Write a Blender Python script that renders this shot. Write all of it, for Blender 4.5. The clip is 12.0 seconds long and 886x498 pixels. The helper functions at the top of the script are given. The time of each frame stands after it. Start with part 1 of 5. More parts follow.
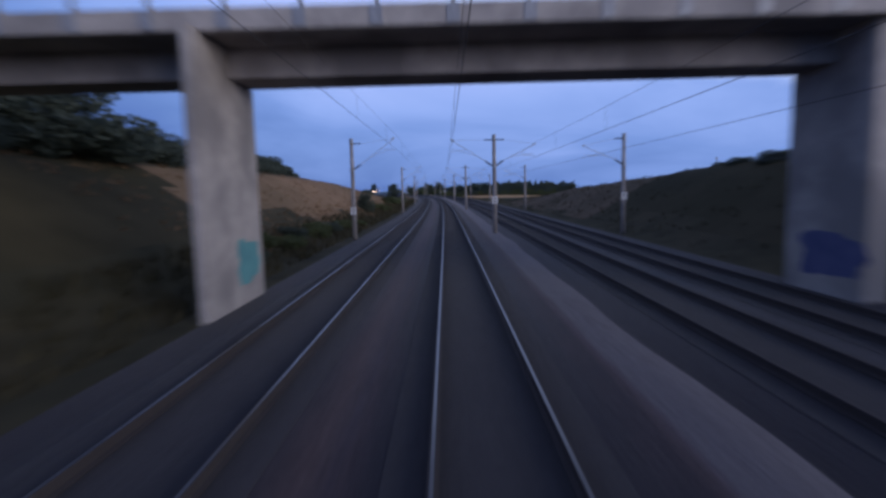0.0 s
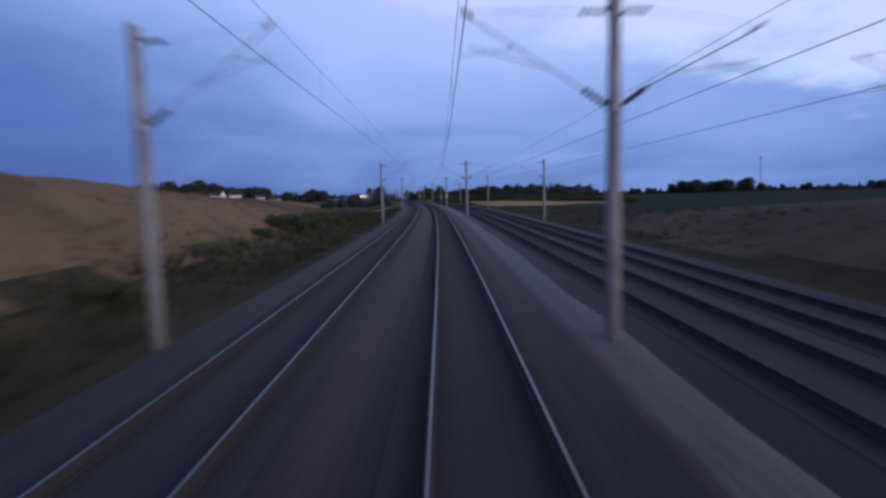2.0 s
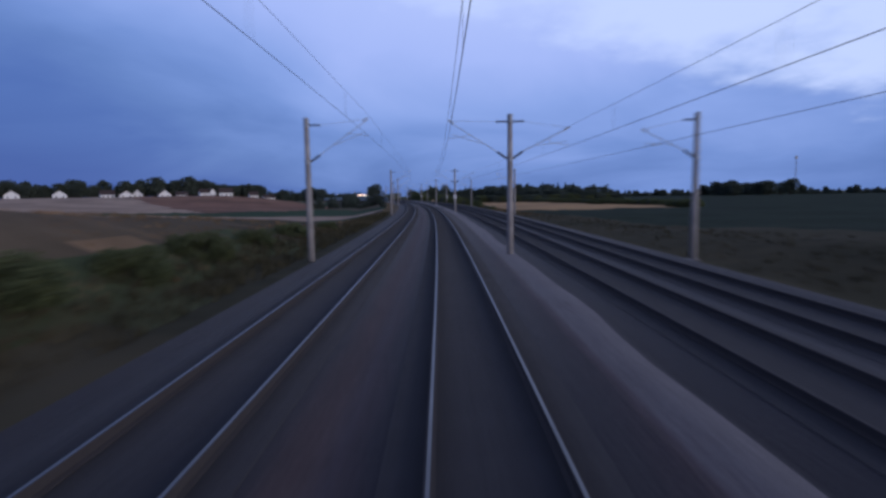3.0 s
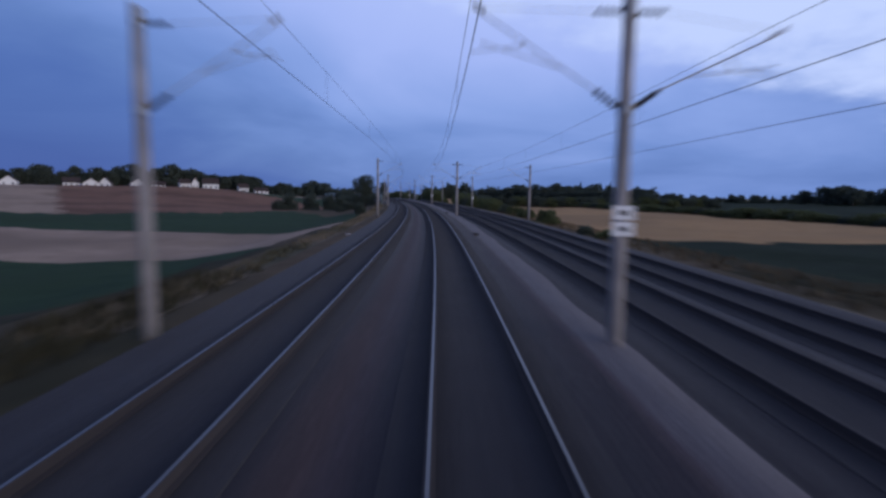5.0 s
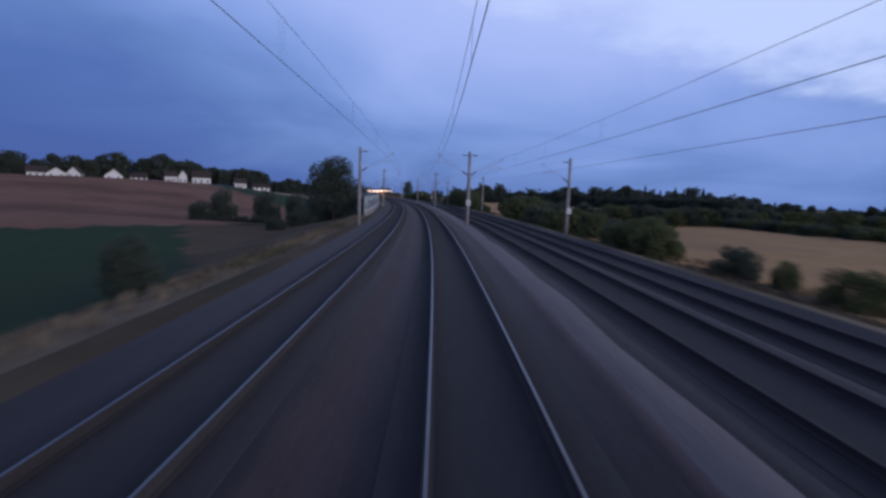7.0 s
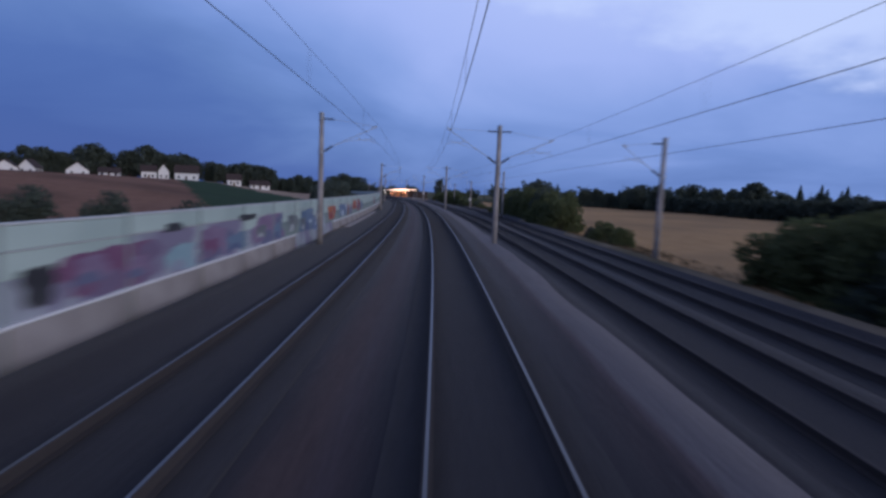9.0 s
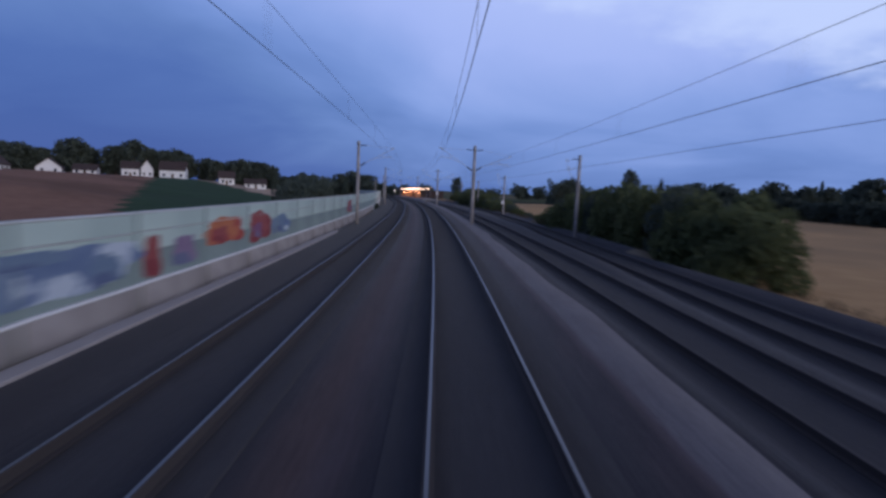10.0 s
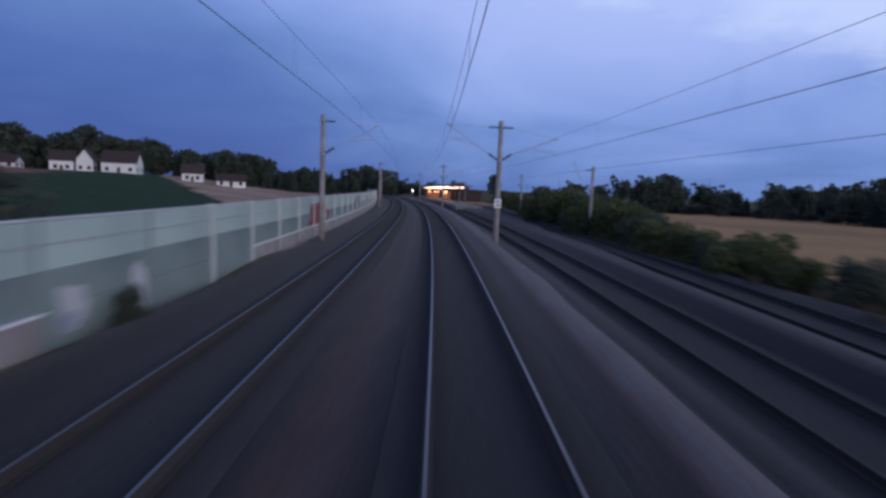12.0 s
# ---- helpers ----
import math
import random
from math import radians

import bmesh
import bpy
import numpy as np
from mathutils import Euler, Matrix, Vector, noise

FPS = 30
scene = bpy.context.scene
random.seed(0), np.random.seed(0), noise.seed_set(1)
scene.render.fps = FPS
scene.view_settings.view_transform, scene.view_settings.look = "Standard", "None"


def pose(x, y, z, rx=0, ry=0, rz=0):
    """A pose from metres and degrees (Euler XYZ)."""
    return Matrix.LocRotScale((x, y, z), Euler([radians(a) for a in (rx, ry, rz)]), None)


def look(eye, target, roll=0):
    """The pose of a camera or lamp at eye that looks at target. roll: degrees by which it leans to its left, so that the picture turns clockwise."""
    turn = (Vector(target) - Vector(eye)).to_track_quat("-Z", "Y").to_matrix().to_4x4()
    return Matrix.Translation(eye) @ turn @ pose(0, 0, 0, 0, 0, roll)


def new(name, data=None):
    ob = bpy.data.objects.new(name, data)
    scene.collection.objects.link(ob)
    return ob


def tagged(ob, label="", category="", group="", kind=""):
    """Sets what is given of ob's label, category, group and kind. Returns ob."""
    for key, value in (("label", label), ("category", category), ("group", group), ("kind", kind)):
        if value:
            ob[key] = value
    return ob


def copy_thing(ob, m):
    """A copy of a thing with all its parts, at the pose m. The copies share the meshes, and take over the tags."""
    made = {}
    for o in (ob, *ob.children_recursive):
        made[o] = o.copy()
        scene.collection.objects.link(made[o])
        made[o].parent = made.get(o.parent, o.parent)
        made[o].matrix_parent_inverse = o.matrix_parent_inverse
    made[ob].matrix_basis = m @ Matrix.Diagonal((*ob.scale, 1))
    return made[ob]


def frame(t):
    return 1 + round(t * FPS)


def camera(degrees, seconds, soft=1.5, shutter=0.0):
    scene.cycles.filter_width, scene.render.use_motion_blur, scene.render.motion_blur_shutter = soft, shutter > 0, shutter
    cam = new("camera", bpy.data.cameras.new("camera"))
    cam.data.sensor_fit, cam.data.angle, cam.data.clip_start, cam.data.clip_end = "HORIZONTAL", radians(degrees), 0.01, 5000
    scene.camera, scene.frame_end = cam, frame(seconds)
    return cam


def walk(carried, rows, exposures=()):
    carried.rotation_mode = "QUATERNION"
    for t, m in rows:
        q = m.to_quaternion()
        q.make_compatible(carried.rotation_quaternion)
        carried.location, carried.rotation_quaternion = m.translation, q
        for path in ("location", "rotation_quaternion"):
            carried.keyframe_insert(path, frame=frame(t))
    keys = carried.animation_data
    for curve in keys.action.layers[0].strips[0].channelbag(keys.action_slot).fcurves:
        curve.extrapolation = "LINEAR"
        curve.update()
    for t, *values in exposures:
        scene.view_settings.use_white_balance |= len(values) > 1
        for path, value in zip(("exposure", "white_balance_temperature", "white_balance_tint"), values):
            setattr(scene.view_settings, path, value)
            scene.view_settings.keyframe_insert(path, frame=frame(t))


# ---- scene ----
cam = camera(80.0, 12.0, soft=2.9, shutter=0.5)
# seconds, x, y, z, yaw, pitch, lean to the left
ROWS = [
    (0.0, -0.54, 0.00, 2.86, 0.49, -6.23, -1.39),
    (0.5, -0.55, 17.83, 2.87, 0.39, -6.26, -1.40),
    (1.0, -0.59, 35.66, 2.89, 0.33, -6.10, -1.29),
    (1.5, -0.66, 53.50, 2.92, 0.46, -6.03, -1.31),
    (2.0, -0.77, 71.33, 2.97, 0.63, -5.75, -1.44),
    (2.5, -0.99, 89.15, 3.02, 0.88, -5.71, -1.09),
    (3.0, -1.31, 106.98, 3.09, 1.15, -5.78, -0.86),
    (3.5, -1.74, 124.81, 3.16, 1.49, -5.82, -0.45),
    (4.0, -2.29, 142.63, 3.23, 1.87, -5.85, -0.03),
    (4.5, -3.00, 160.44, 3.29, 2.34, -5.90, 0.38),
    (5.0, -3.88, 178.24, 3.36, 2.92, -5.95, 0.80),
    (5.5, -4.97, 196.03, 3.42, 3.54, -5.89, 1.31),
    (6.0, -6.31, 213.81, 3.47, 4.26, -5.89, 1.79),
    (6.5, -7.90, 231.56, 3.53, 5.04, -5.86, 2.19),
    (7.0, -9.75, 249.28, 3.60, 5.93, -5.88, 2.19),
    (7.5, -11.88, 266.98, 3.66, 6.86, -5.93, 2.23),
    (8.0, -14.31, 284.63, 3.73, 7.77, -5.99, 2.26),
    (8.5, -17.01, 302.25, 3.79, 8.65, -6.05, 2.30),
    (9.0, -19.98, 319.82, 3.86, 9.50, -6.11, 2.34),
    (9.5, -23.20, 337.35, 3.92, 10.38, -6.24, 2.22),
    (10.0, -26.70, 354.83, 3.98, 11.32, -6.28, 2.29),
    (10.5, -30.45, 372.25, 4.04, 12.23, -6.33, 2.31),
    (11.0, -34.47, 389.61, 4.09, 13.12, -6.37, 2.34),
    (11.5, -38.76, 406.91, 4.14, 13.99, -6.43, 2.30),
    (12.0, -43.31, 424.14, 4.18, 14.77, -6.56, 2.34),
]


def cab(x, y, z, yaw, pitch, lean):
    a, b = radians(yaw), radians(pitch)
    ahead = Vector((-math.sin(a) * math.cos(b), math.cos(a) * math.cos(b), math.sin(b)))
    eye = Vector((x, y, z))
    return look(eye, eye + 10 * ahead, lean)


walk(cam, [(t, cab(*row)) for t, *row in ROWS], exposures=[(0.0, 0.48), (0.8, 0.56), (1.5, 0.46), (3.0, 0.32), (5.0, 0.28), (12.0, 0.25)])

# ---- sky and light ----
world = bpy.data.worlds.new("dusk_sky")
scene.world = world
world.use_nodes = True
wt = world.node_tree
wt.nodes.clear()


def wnode(kind, **values):
    n = wt.nodes.new(kind)
    for key, value in values.items():
        n.inputs[key].default_value = value
    return n


def wmath(op, a, b=None, clamp=False):
    n = wt.nodes.new("ShaderNodeMath")
    n.operation, n.use_clamp = op, clamp
    for i, v in enumerate((a, b)):
        if v is None:
            continue
        if isinstance(v, (int, float)):
            n.inputs[i].default_value = v
        else:
            wt.links.new(v, n.inputs[i])
    return n.outputs[0]


def wramp(fac, stops):
    n = wt.nodes.new("ShaderNodeValToRGB")
    els = n.color_ramp.elements
    while len(els) < len(stops):
        els.new(0.5)
    for e, (p, c) in zip(els, stops):
        e.position, e.color = p, (*c, 1)
    wt.links.new(fac, n.inputs[0])
    return n.outputs[0]


def wmix(kind, fac, a, b):
    n = wt.nodes.new("ShaderNodeMix")
    n.data_type, n.blend_type = "RGBA", kind
    if isinstance(fac, (int, float)):
        n.inputs[0].default_value = fac
    else:
        wt.links.new(fac, n.inputs[0])
    for i, v in ((6, a), (7, b)):
        if isinstance(v, tuple):
            n.inputs[i].default_value = v
        else:
            wt.links.new(v, n.inputs[i])
    return n.outputs[2]


SUN_UP, SUN_ROUND = 9.0, 128.0   # the evening glow, low behind and to the right
sky = wt.nodes.new("ShaderNodeTexSky")
sky.sky_type, sky.sun_disc = "NISHITA", False
sky.sun_elevation, sky.sun_rotation = radians(SUN_UP), radians(SUN_ROUND)
co = wt.nodes.new("ShaderNodeTexCoord").outputs["Generated"]
sep = wt.nodes.new("ShaderNodeSeparateXYZ")
wt.links.new(co, sep.inputs[0])
up = sep.outputs[2]
# clouds lie on a flat layer seen from below
flat = wmath("ADD", wmath("MAXIMUM", up, 0.0), 0.22)
comb = wt.nodes.new("ShaderNodeCombineXYZ")
wt.links.new(wmath("DIVIDE", sep.outputs[0], flat), comb.inputs[0])
wt.links.new(wmath("DIVIDE", sep.outputs[1], flat), comb.inputs[1])
cloud = wnode("ShaderNodeTexNoise", Scale=0.8, Detail=6.0, Roughness=0.5, Distortion=0.5)
wt.links.new(comb.outputs[0], cloud.inputs["Vector"])
shade = wmath("MULTIPLY", wmath("SUBTRACT", cloud.outputs[0], 0.5), 0.36)
flank_l = wmath("MULTIPLY", wmath("MAXIMUM", wmath("SUBTRACT", -0.2, sep.outputs[0]), 0.0), 0.33)
flank_r = wmath("MULTIPLY", wmath("MAXIMUM", wmath("SUBTRACT", sep.outputs[0], 0.22), 0.0), 0.20)
side = wmath("SUBTRACT", wmath("ADD", wmath("MULTIPLY", sep.outputs[0], 0.11), 0.175), wmath("ADD", flank_l, flank_r))
height = wmath("ADD", wmath("ADD", up, shade), side, clamp=True)
veil = wramp(height, [(0.0, (0.045, 0.098, 0.34)), (0.10, (0.066, 0.132, 0.395)), (0.18, (0.102, 0.185, 0.465)), (0.25, (0.145, 0.242, 0.565)),
                      (0.33, (0.215, 0.32, 0.68)), (0.43, (0.32, 0.415, 0.80)), (0.58, (0.40, 0.49, 0.86))])
# a paler break in the cover, up to the right, with a ragged slanting edge
rag = wnode("ShaderNodeTexNoise", Scale=2.2, Detail=5.0, Roughness=0.55)
wt.links.new(comb.outputs[0], rag.inputs["Vector"])
lift = wmath("ADD", wmath("MULTIPLY", sep.outputs[0], 0.29), wmath("MULTIPLY", wmath("SUBTRACT", rag.outputs[0], 0.5), 0.26))
gap = wt.nodes.new("ShaderNodeMapRange")
gap.interpolation_type = "SMOOTHSTEP"
gap.inputs[1].default_value, gap.inputs[2].default_value = 0.295, 0.385
wt.links.new(wmath("ADD", up, lift), gap.inputs[0])
veil = wmix("MIX", gap.outputs[0], veil, (0.47, 0.57, 0.89, 1))
# sky overhead, out of view, darkened to dim light on the ground
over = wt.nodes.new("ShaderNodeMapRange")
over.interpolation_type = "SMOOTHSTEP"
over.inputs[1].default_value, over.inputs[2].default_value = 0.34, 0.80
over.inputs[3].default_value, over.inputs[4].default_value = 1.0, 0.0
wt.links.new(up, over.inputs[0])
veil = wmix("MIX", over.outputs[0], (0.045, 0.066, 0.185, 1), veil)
sky_dim = wmix("MULTIPLY", 1.0, sky.outputs[0], (0.05, 0.05, 0.05, 1))
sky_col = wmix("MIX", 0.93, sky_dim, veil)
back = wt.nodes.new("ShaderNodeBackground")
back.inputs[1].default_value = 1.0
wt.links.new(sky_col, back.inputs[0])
wout = wt.nodes.new("ShaderNodeOutputWorld")
wt.links.new(back.outputs[0], wout.inputs[0])

sun_data = bpy.data.lights.new("dusk_glow", "SUN")
sun_data.energy, sun_data.angle, sun_data.color = 1.0, radians(40), (1.0, 0.90, 0.88)
sun = new("dusk_glow", sun_data)
sa, sb = radians(SUN_ROUND), radians(SUN_UP)
toward = Vector((math.sin(sa) * math.cos(sb), math.cos(sa) * math.cos(sb), math.sin(sb)))
sun.matrix_world = look(toward * 60, (0, 0, 0))

# ---- materials ----


def material(name, c1, c2, scale=3.0, rough=0.85, bump=0.0, bump_scale=None, metal=0.0, patch=None, patch_scale=0.15,
             patch_lo=0.45, patch_hi=0.62, vary=0.0, emit=None, emit_strength=0.0, stretch=(1, 1, 1), spec=0.3, through_light=0.0):
    """Two-tone surface with grain, larger patches, relief and a little difference from piece to piece."""
    mt = bpy.data.materials.new(name)
    mt.use_nodes = True
    nt = mt.node_tree
    bsdf = nt.nodes["Principled BSDF"]
    tc = nt.nodes.new("ShaderNodeTexCoord")
    mp = nt.nodes.new("ShaderNodeMapping")
    mp.inputs["Scale"].default_value = stretch
    nt.links.new(tc.outputs["Object"], mp.inputs[0])

    def noise_of(sc, detail=4.0):
        n = nt.nodes.new("ShaderNodeTexNoise")
        n.inputs["Scale"].default_value, n.inputs["Detail"].default_value = sc, detail
        nt.links.new(mp.outputs[0], n.inputs["Vector"])
        return n.outputs[0]

    def mix(fac, a, b, kind="MIX"):
        n = nt.nodes.new("ShaderNodeMix")
        n.data_type, n.blend_type = "RGBA", kind
        for i, v in ((0, fac), (6, a), (7, b)):
            if isinstance(v, tuple):
                n.inputs[i].default_value = (*v, 1)
            elif isinstance(v, float):
                n.inputs[i].default_value = v
            else:
                nt.links.new(v, n.inputs[i])
        return n.outputs[2]

    def band(v, lo, hi):
        n = nt.nodes.new("ShaderNodeMapRange")
        n.inputs[1].default_value, n.inputs[2].default_value = lo, hi
        nt.links.new(v, n.inputs[0])
        return n.outputs[0]

    col = mix(band(noise_of(scale), 0.3, 0.7), c1, c2)
    if patch:
        col = mix(band(noise_of(patch_scale, 3.0), patch_lo, patch_hi), col, patch)
    if vary:
        info = nt.nodes.new("ShaderNodeObjectInfo")
        col = mix(band(info.outputs["Random"], -1.0, 2.0), col, mix(1.0, col, (1 - vary, 1 - vary, 1 - vary), "MULTIPLY"))
    nt.links.new(col, bsdf.inputs["Base Color"])
    bsdf.inputs["Roughness"].default_value, bsdf.inputs["Metallic"].default_value = rough, metal
    bsdf.inputs["Specular IOR Level"].default_value = spec
    if bump:
        b = nt.nodes.new("ShaderNodeBump")
        b.inputs["Strength"].default_value, b.inputs["Distance"].default_value = min(1.0, bump), 0.03
        nt.links.new(noise_of(bump_scale or scale * 4), b.inputs["Height"])
        nt.links.new(b.outputs[0], bsdf.inputs["Normal"])
    if through_light:
        tr = nt.nodes.new("ShaderNodeBsdfTranslucent")
        both = nt.nodes.new("ShaderNodeMixShader")
        both.inputs[0].default_value = through_light
        nt.links.new(col, tr.inputs[0])
        nt.links.new(bsdf.outputs[0], both.inputs[1])
        nt.links.new(tr.outputs[0], both.inputs[2])
        nt.links.new(both.outputs[0], nt.nodes["Material Output"].inputs[0])
    if emit:
        bsdf.inputs["Emission Color"].default_value = (*emit, 1)
        bsdf.inputs["Emission Strength"].default_value = emit_strength
    return mt




def ballast_material():
    """Basalt ballast: dark beds, rusty dust along the middle, pale gravel on the walkway, from the ground's own "dust" value with ragged edges."""
    mt = bpy.data.materials.new("basalt_ballast")
    mt.use_nodes = True
    nt = mt.node_tree
    bsdf = nt.nodes["Principled BSDF"]
    tc = nt.nodes.new("ShaderNodeTexCoord")
    dust = nt.nodes.new("ShaderNodeAttribute")
    dust.attribute_name = "dust"

    def noise_of(scale, detail=4.0, stretch=(1, 1, 1)):
        mp = nt.nodes.new("ShaderNodeMapping")
        mp.inputs["Scale"].default_value = stretch
        nt.links.new(tc.outputs["Object"], mp.inputs[0])
        n = nt.nodes.new("ShaderNodeTexNoise")
        n.inputs["Scale"].default_value, n.inputs["Detail"].default_value = scale, detail
        nt.links.new(mp.outputs[0], n.inputs["Vector"])
        return n.outputs[0]

    def calc(op, a, b):
        n = nt.nodes.new("ShaderNodeMath")
        n.operation = op
        for i, v in enumerate((a, b)):
            if isinstance(v, float):
                n.inputs[i].default_value = v
            else:
                nt.links.new(v, n.inputs[i])
        return n.outputs[0]

    stones, drift, streak = noise_of(11.0, 5.0), noise_of(0.55, 3.0), noise_of(2.2, 3.0, (1, 0.06, 1))
    f = calc("ADD", dust.outputs["Fac"], calc("MULTIPLY", calc("SUBTRACT", drift, 0.5), 0.26))
    f = calc("ADD", f, calc("MULTIPLY", calc("SUBTRACT", streak, 0.5), 0.22))
    f = calc("ADD", f, calc("MULTIPLY", calc("SUBTRACT", stones, 0.5), 0.16))
    ramp = nt.nodes.new("ShaderNodeValToRGB")
    els = ramp.color_ramp.elements
    while len(els) < 5:
        els.new(0.5)
    for e, (p, c) in zip(els, ((0.0, (0.021, 0.0195, 0.026)), (0.32, (0.031, 0.027, 0.032)), (0.6, (0.064, 0.045, 0.047)), (0.8, (0.083, 0.063, 0.066)), (1.0, (0.124, 0.110, 0.116)))):
        e.position, e.color = p, (*c, 1)
    nt.links.new(f, ramp.inputs[0])
    grain = nt.nodes.new("ShaderNodeMapRange")
    grain.inputs[1].default_value, grain.inputs[2].default_value, grain.inputs[3].default_value, grain.inputs[4].default_value = 0.3, 0.7, 0.68, 1.3
    nt.links.new(stones, grain.inputs[0])
    mul = nt.nodes.new("ShaderNodeMix")
    mul.data_type, mul.blend_type = "RGBA", "MULTIPLY"
    mul.inputs[0].default_value = 1.0
    nt.links.new(ramp.outputs[0], mul.inputs[6])
    nt.links.new(grain.outputs[0], mul.inputs[7])
    nt.links.new(mul.outputs[2], bsdf.inputs["Base Color"])
    bsdf.inputs["Roughness"].default_value, bsdf.inputs["Specular IOR Level"].default_value = 0.9, 0.3
    bsdf.inputs["Sheen Weight"].default_value, bsdf.inputs["Sheen Roughness"].default_value = 0.085, 0.3
    b = nt.nodes.new("ShaderNodeBump")
    b.inputs["Strength"].default_value, b.inputs["Distance"].default_value = 0.9, 0.03
    nt.links.new(noise_of(15.0), b.inputs["Height"])
    nt.links.new(b.outputs[0], bsdf.inputs["Normal"])
    return mt


M_BALLAST = ballast_material()
M_DRY = material("dry_grass", (0.215, 0.138, 0.079), (0.295, 0.19, 0.109), 0.35, 0.95, 0.5, 5, patch=(0.145, 0.107, 0.06), patch_scale=0.07, patch_lo=0.45, patch_hi=0.75, spec=0.04)
M_STRAW = material("greyed_dry_grass", (0.18, 0.142, 0.096), (0.26, 0.207, 0.143), 0.5, 0.95, 0.5, 6, patch=(0.095, 0.088, 0.052), patch_scale=0.09, patch_lo=0.45, patch_hi=0.72, spec=0.04)
M_WEED = material("weedy_grass", (0.045, 0.043, 0.026), (0.072, 0.064, 0.038), 0.8, 0.95, 0.5, 6, patch=(0.105, 0.085, 0.052), patch_scale=0.08, patch_lo=0.52, patch_hi=0.75, spec=0.04)
M_VERGE = material("dull_trampled_grass", (0.115, 0.086, 0.055), (0.165, 0.122, 0.078), 0.4, 0.95, 0.5, 6, patch=(0.085, 0.072, 0.044), patch_scale=0.07, patch_lo=0.45, patch_hi=0.75, spec=0.04)
M_BANK = material("olive_bank_grass", (0.052, 0.046, 0.026), (0.078, 0.066, 0.038), 0.4, 0.95, 0.5, 6, patch=(0.042, 0.041, 0.023), patch_scale=0.07, patch_lo=0.45, patch_hi=0.72, spec=0.04)
M_WHEAT = material("ripe_wheat_field", (0.44, 0.265, 0.125), (0.52, 0.325, 0.155), 0.5, 0.95, 0.6, 5, patch=(0.37, 0.235, 0.12), patch_scale=0.03, spec=0.04)
M_STUB = material("stubble_field", (0.40, 0.29, 0.205), (0.49, 0.355, 0.255), 0.6, 0.95, 0.5, 5, patch=(0.31, 0.225, 0.16), patch_scale=0.05, spec=0.04)
M_PLOUGH = material("ploughed_brown_field", (0.23, 0.127, 0.085), (0.295, 0.165, 0.112), 0.5, 0.95, 0.7, 4, patch=(0.175, 0.10, 0.068), patch_scale=0.04, spec=0.04)
M_CROP = material("green_crop", (0.036, 0.063, 0.031), (0.052, 0.085, 0.041), 0.6, 0.9, 0.5, 5, patch=(0.044, 0.07, 0.036), patch_scale=0.05, spec=0.04)
M_MAIZE = material("dark_maize", (0.016, 0.026, 0.014), (0.027, 0.040, 0.021), 0.7, 0.9, 0.6, 4, patch=(0.02, 0.03, 0.016), patch_scale=0.06, spec=0.04)
M_HERB = material("fresh_green_herbs", (0.056, 0.07, 0.034), (0.09, 0.106, 0.05), 0.5, 0.95, 0.6, 6, patch=(0.085, 0.085, 0.045), patch_scale=0.12, spec=0.04)
M_MEADOW = material("far_meadow", (0.06, 0.075, 0.035), (0.10, 0.105, 0.05), 0.05, 0.95, 0.3, 1, patch=(0.17, 0.135, 0.08), patch_scale=0.008, spec=0.04)
M_RAIL = material("rail_steel", (0.12, 0.12, 0.125), (0.19, 0.19, 0.195), 6, 0.36, 0.0, metal=1.0)
M_RUST = material("rusty_rail_side", (0.044, 0.037, 0.036), (0.063, 0.053, 0.051), 8, 0.8, 0.3)
M_SLEEPER = material("weathered_concrete_sleeper", (0.07, 0.066, 0.066), (0.10, 0.094, 0.092), 8, 0.9, 0.3, vary=0.3)
M_CONC = material("pale_concrete", (0.36, 0.33, 0.31), (0.47, 0.43, 0.40), 2.2, 0.85, 0.25, 20, patch=(0.27, 0.25, 0.24), patch_scale=0.5)
M_MAST = material("weathered_mast_concrete", (0.30, 0.275, 0.265), (0.40, 0.365, 0.35), 2.2, 0.85, 0.25, 20, patch=(0.19, 0.175, 0.17), patch_scale=0.5)
M_PLINTH = material("stained_plinth_concrete", (0.33, 0.295, 0.28), (0.42, 0.38, 0.36), 1.6, 0.88, 0.3, 16, patch=(0.27, 0.24, 0.225), patch_scale=0.45)
M_CONC_D = material("weathered_bridge_concrete", (0.30, 0.27, 0.255), (0.42, 0.38, 0.355), 1.2, 0.88, 0.3, 14, patch=(0.22, 0.20, 0.195), patch_scale=0.35)
M_STEEL = material("dull_galvanised_steel", (0.26, 0.265, 0.28), (0.36, 0.365, 0.38), 5, 0.55, 0.1, metal=0.4)
M_ARM = material("pale_galvanised_tube", (0.42, 0.44, 0.47), (0.52, 0.54, 0.57), 5, 0.6)
M_WIRE = material("copper_wire_tarnished", (0.06, 0.06, 0.064), (0.09, 0.086, 0.09), 5, 0.6)
M_INSUL = material("dark_brown_porcelain", (0.02, 0.014, 0.013), (0.04, 0.026, 0.022), 9, 0.3)
M_PLATE = material("white_enamel_plate", (0.72, 0.71, 0.70), (0.8, 0.79, 0.78), 5, 0.5)
M_INK = material("dark_sign_bars", (0.12, 0.12, 0.12), (0.16, 0.16, 0.16), 5, 0.6)
M_LEAF = material("dusky_green_leaves", (0.105, 0.128, 0.10), (0.14, 0.165, 0.125), 1.2, 0.85, vary=0.4, spec=0.12, through_light=0.45)
M_LEAF2 = material("yellow_green_shrub_leaves", (0.13, 0.155, 0.072), (0.18, 0.20, 0.095), 1.2, 0.85, vary=0.4, spec=0.12, through_light=0.45)
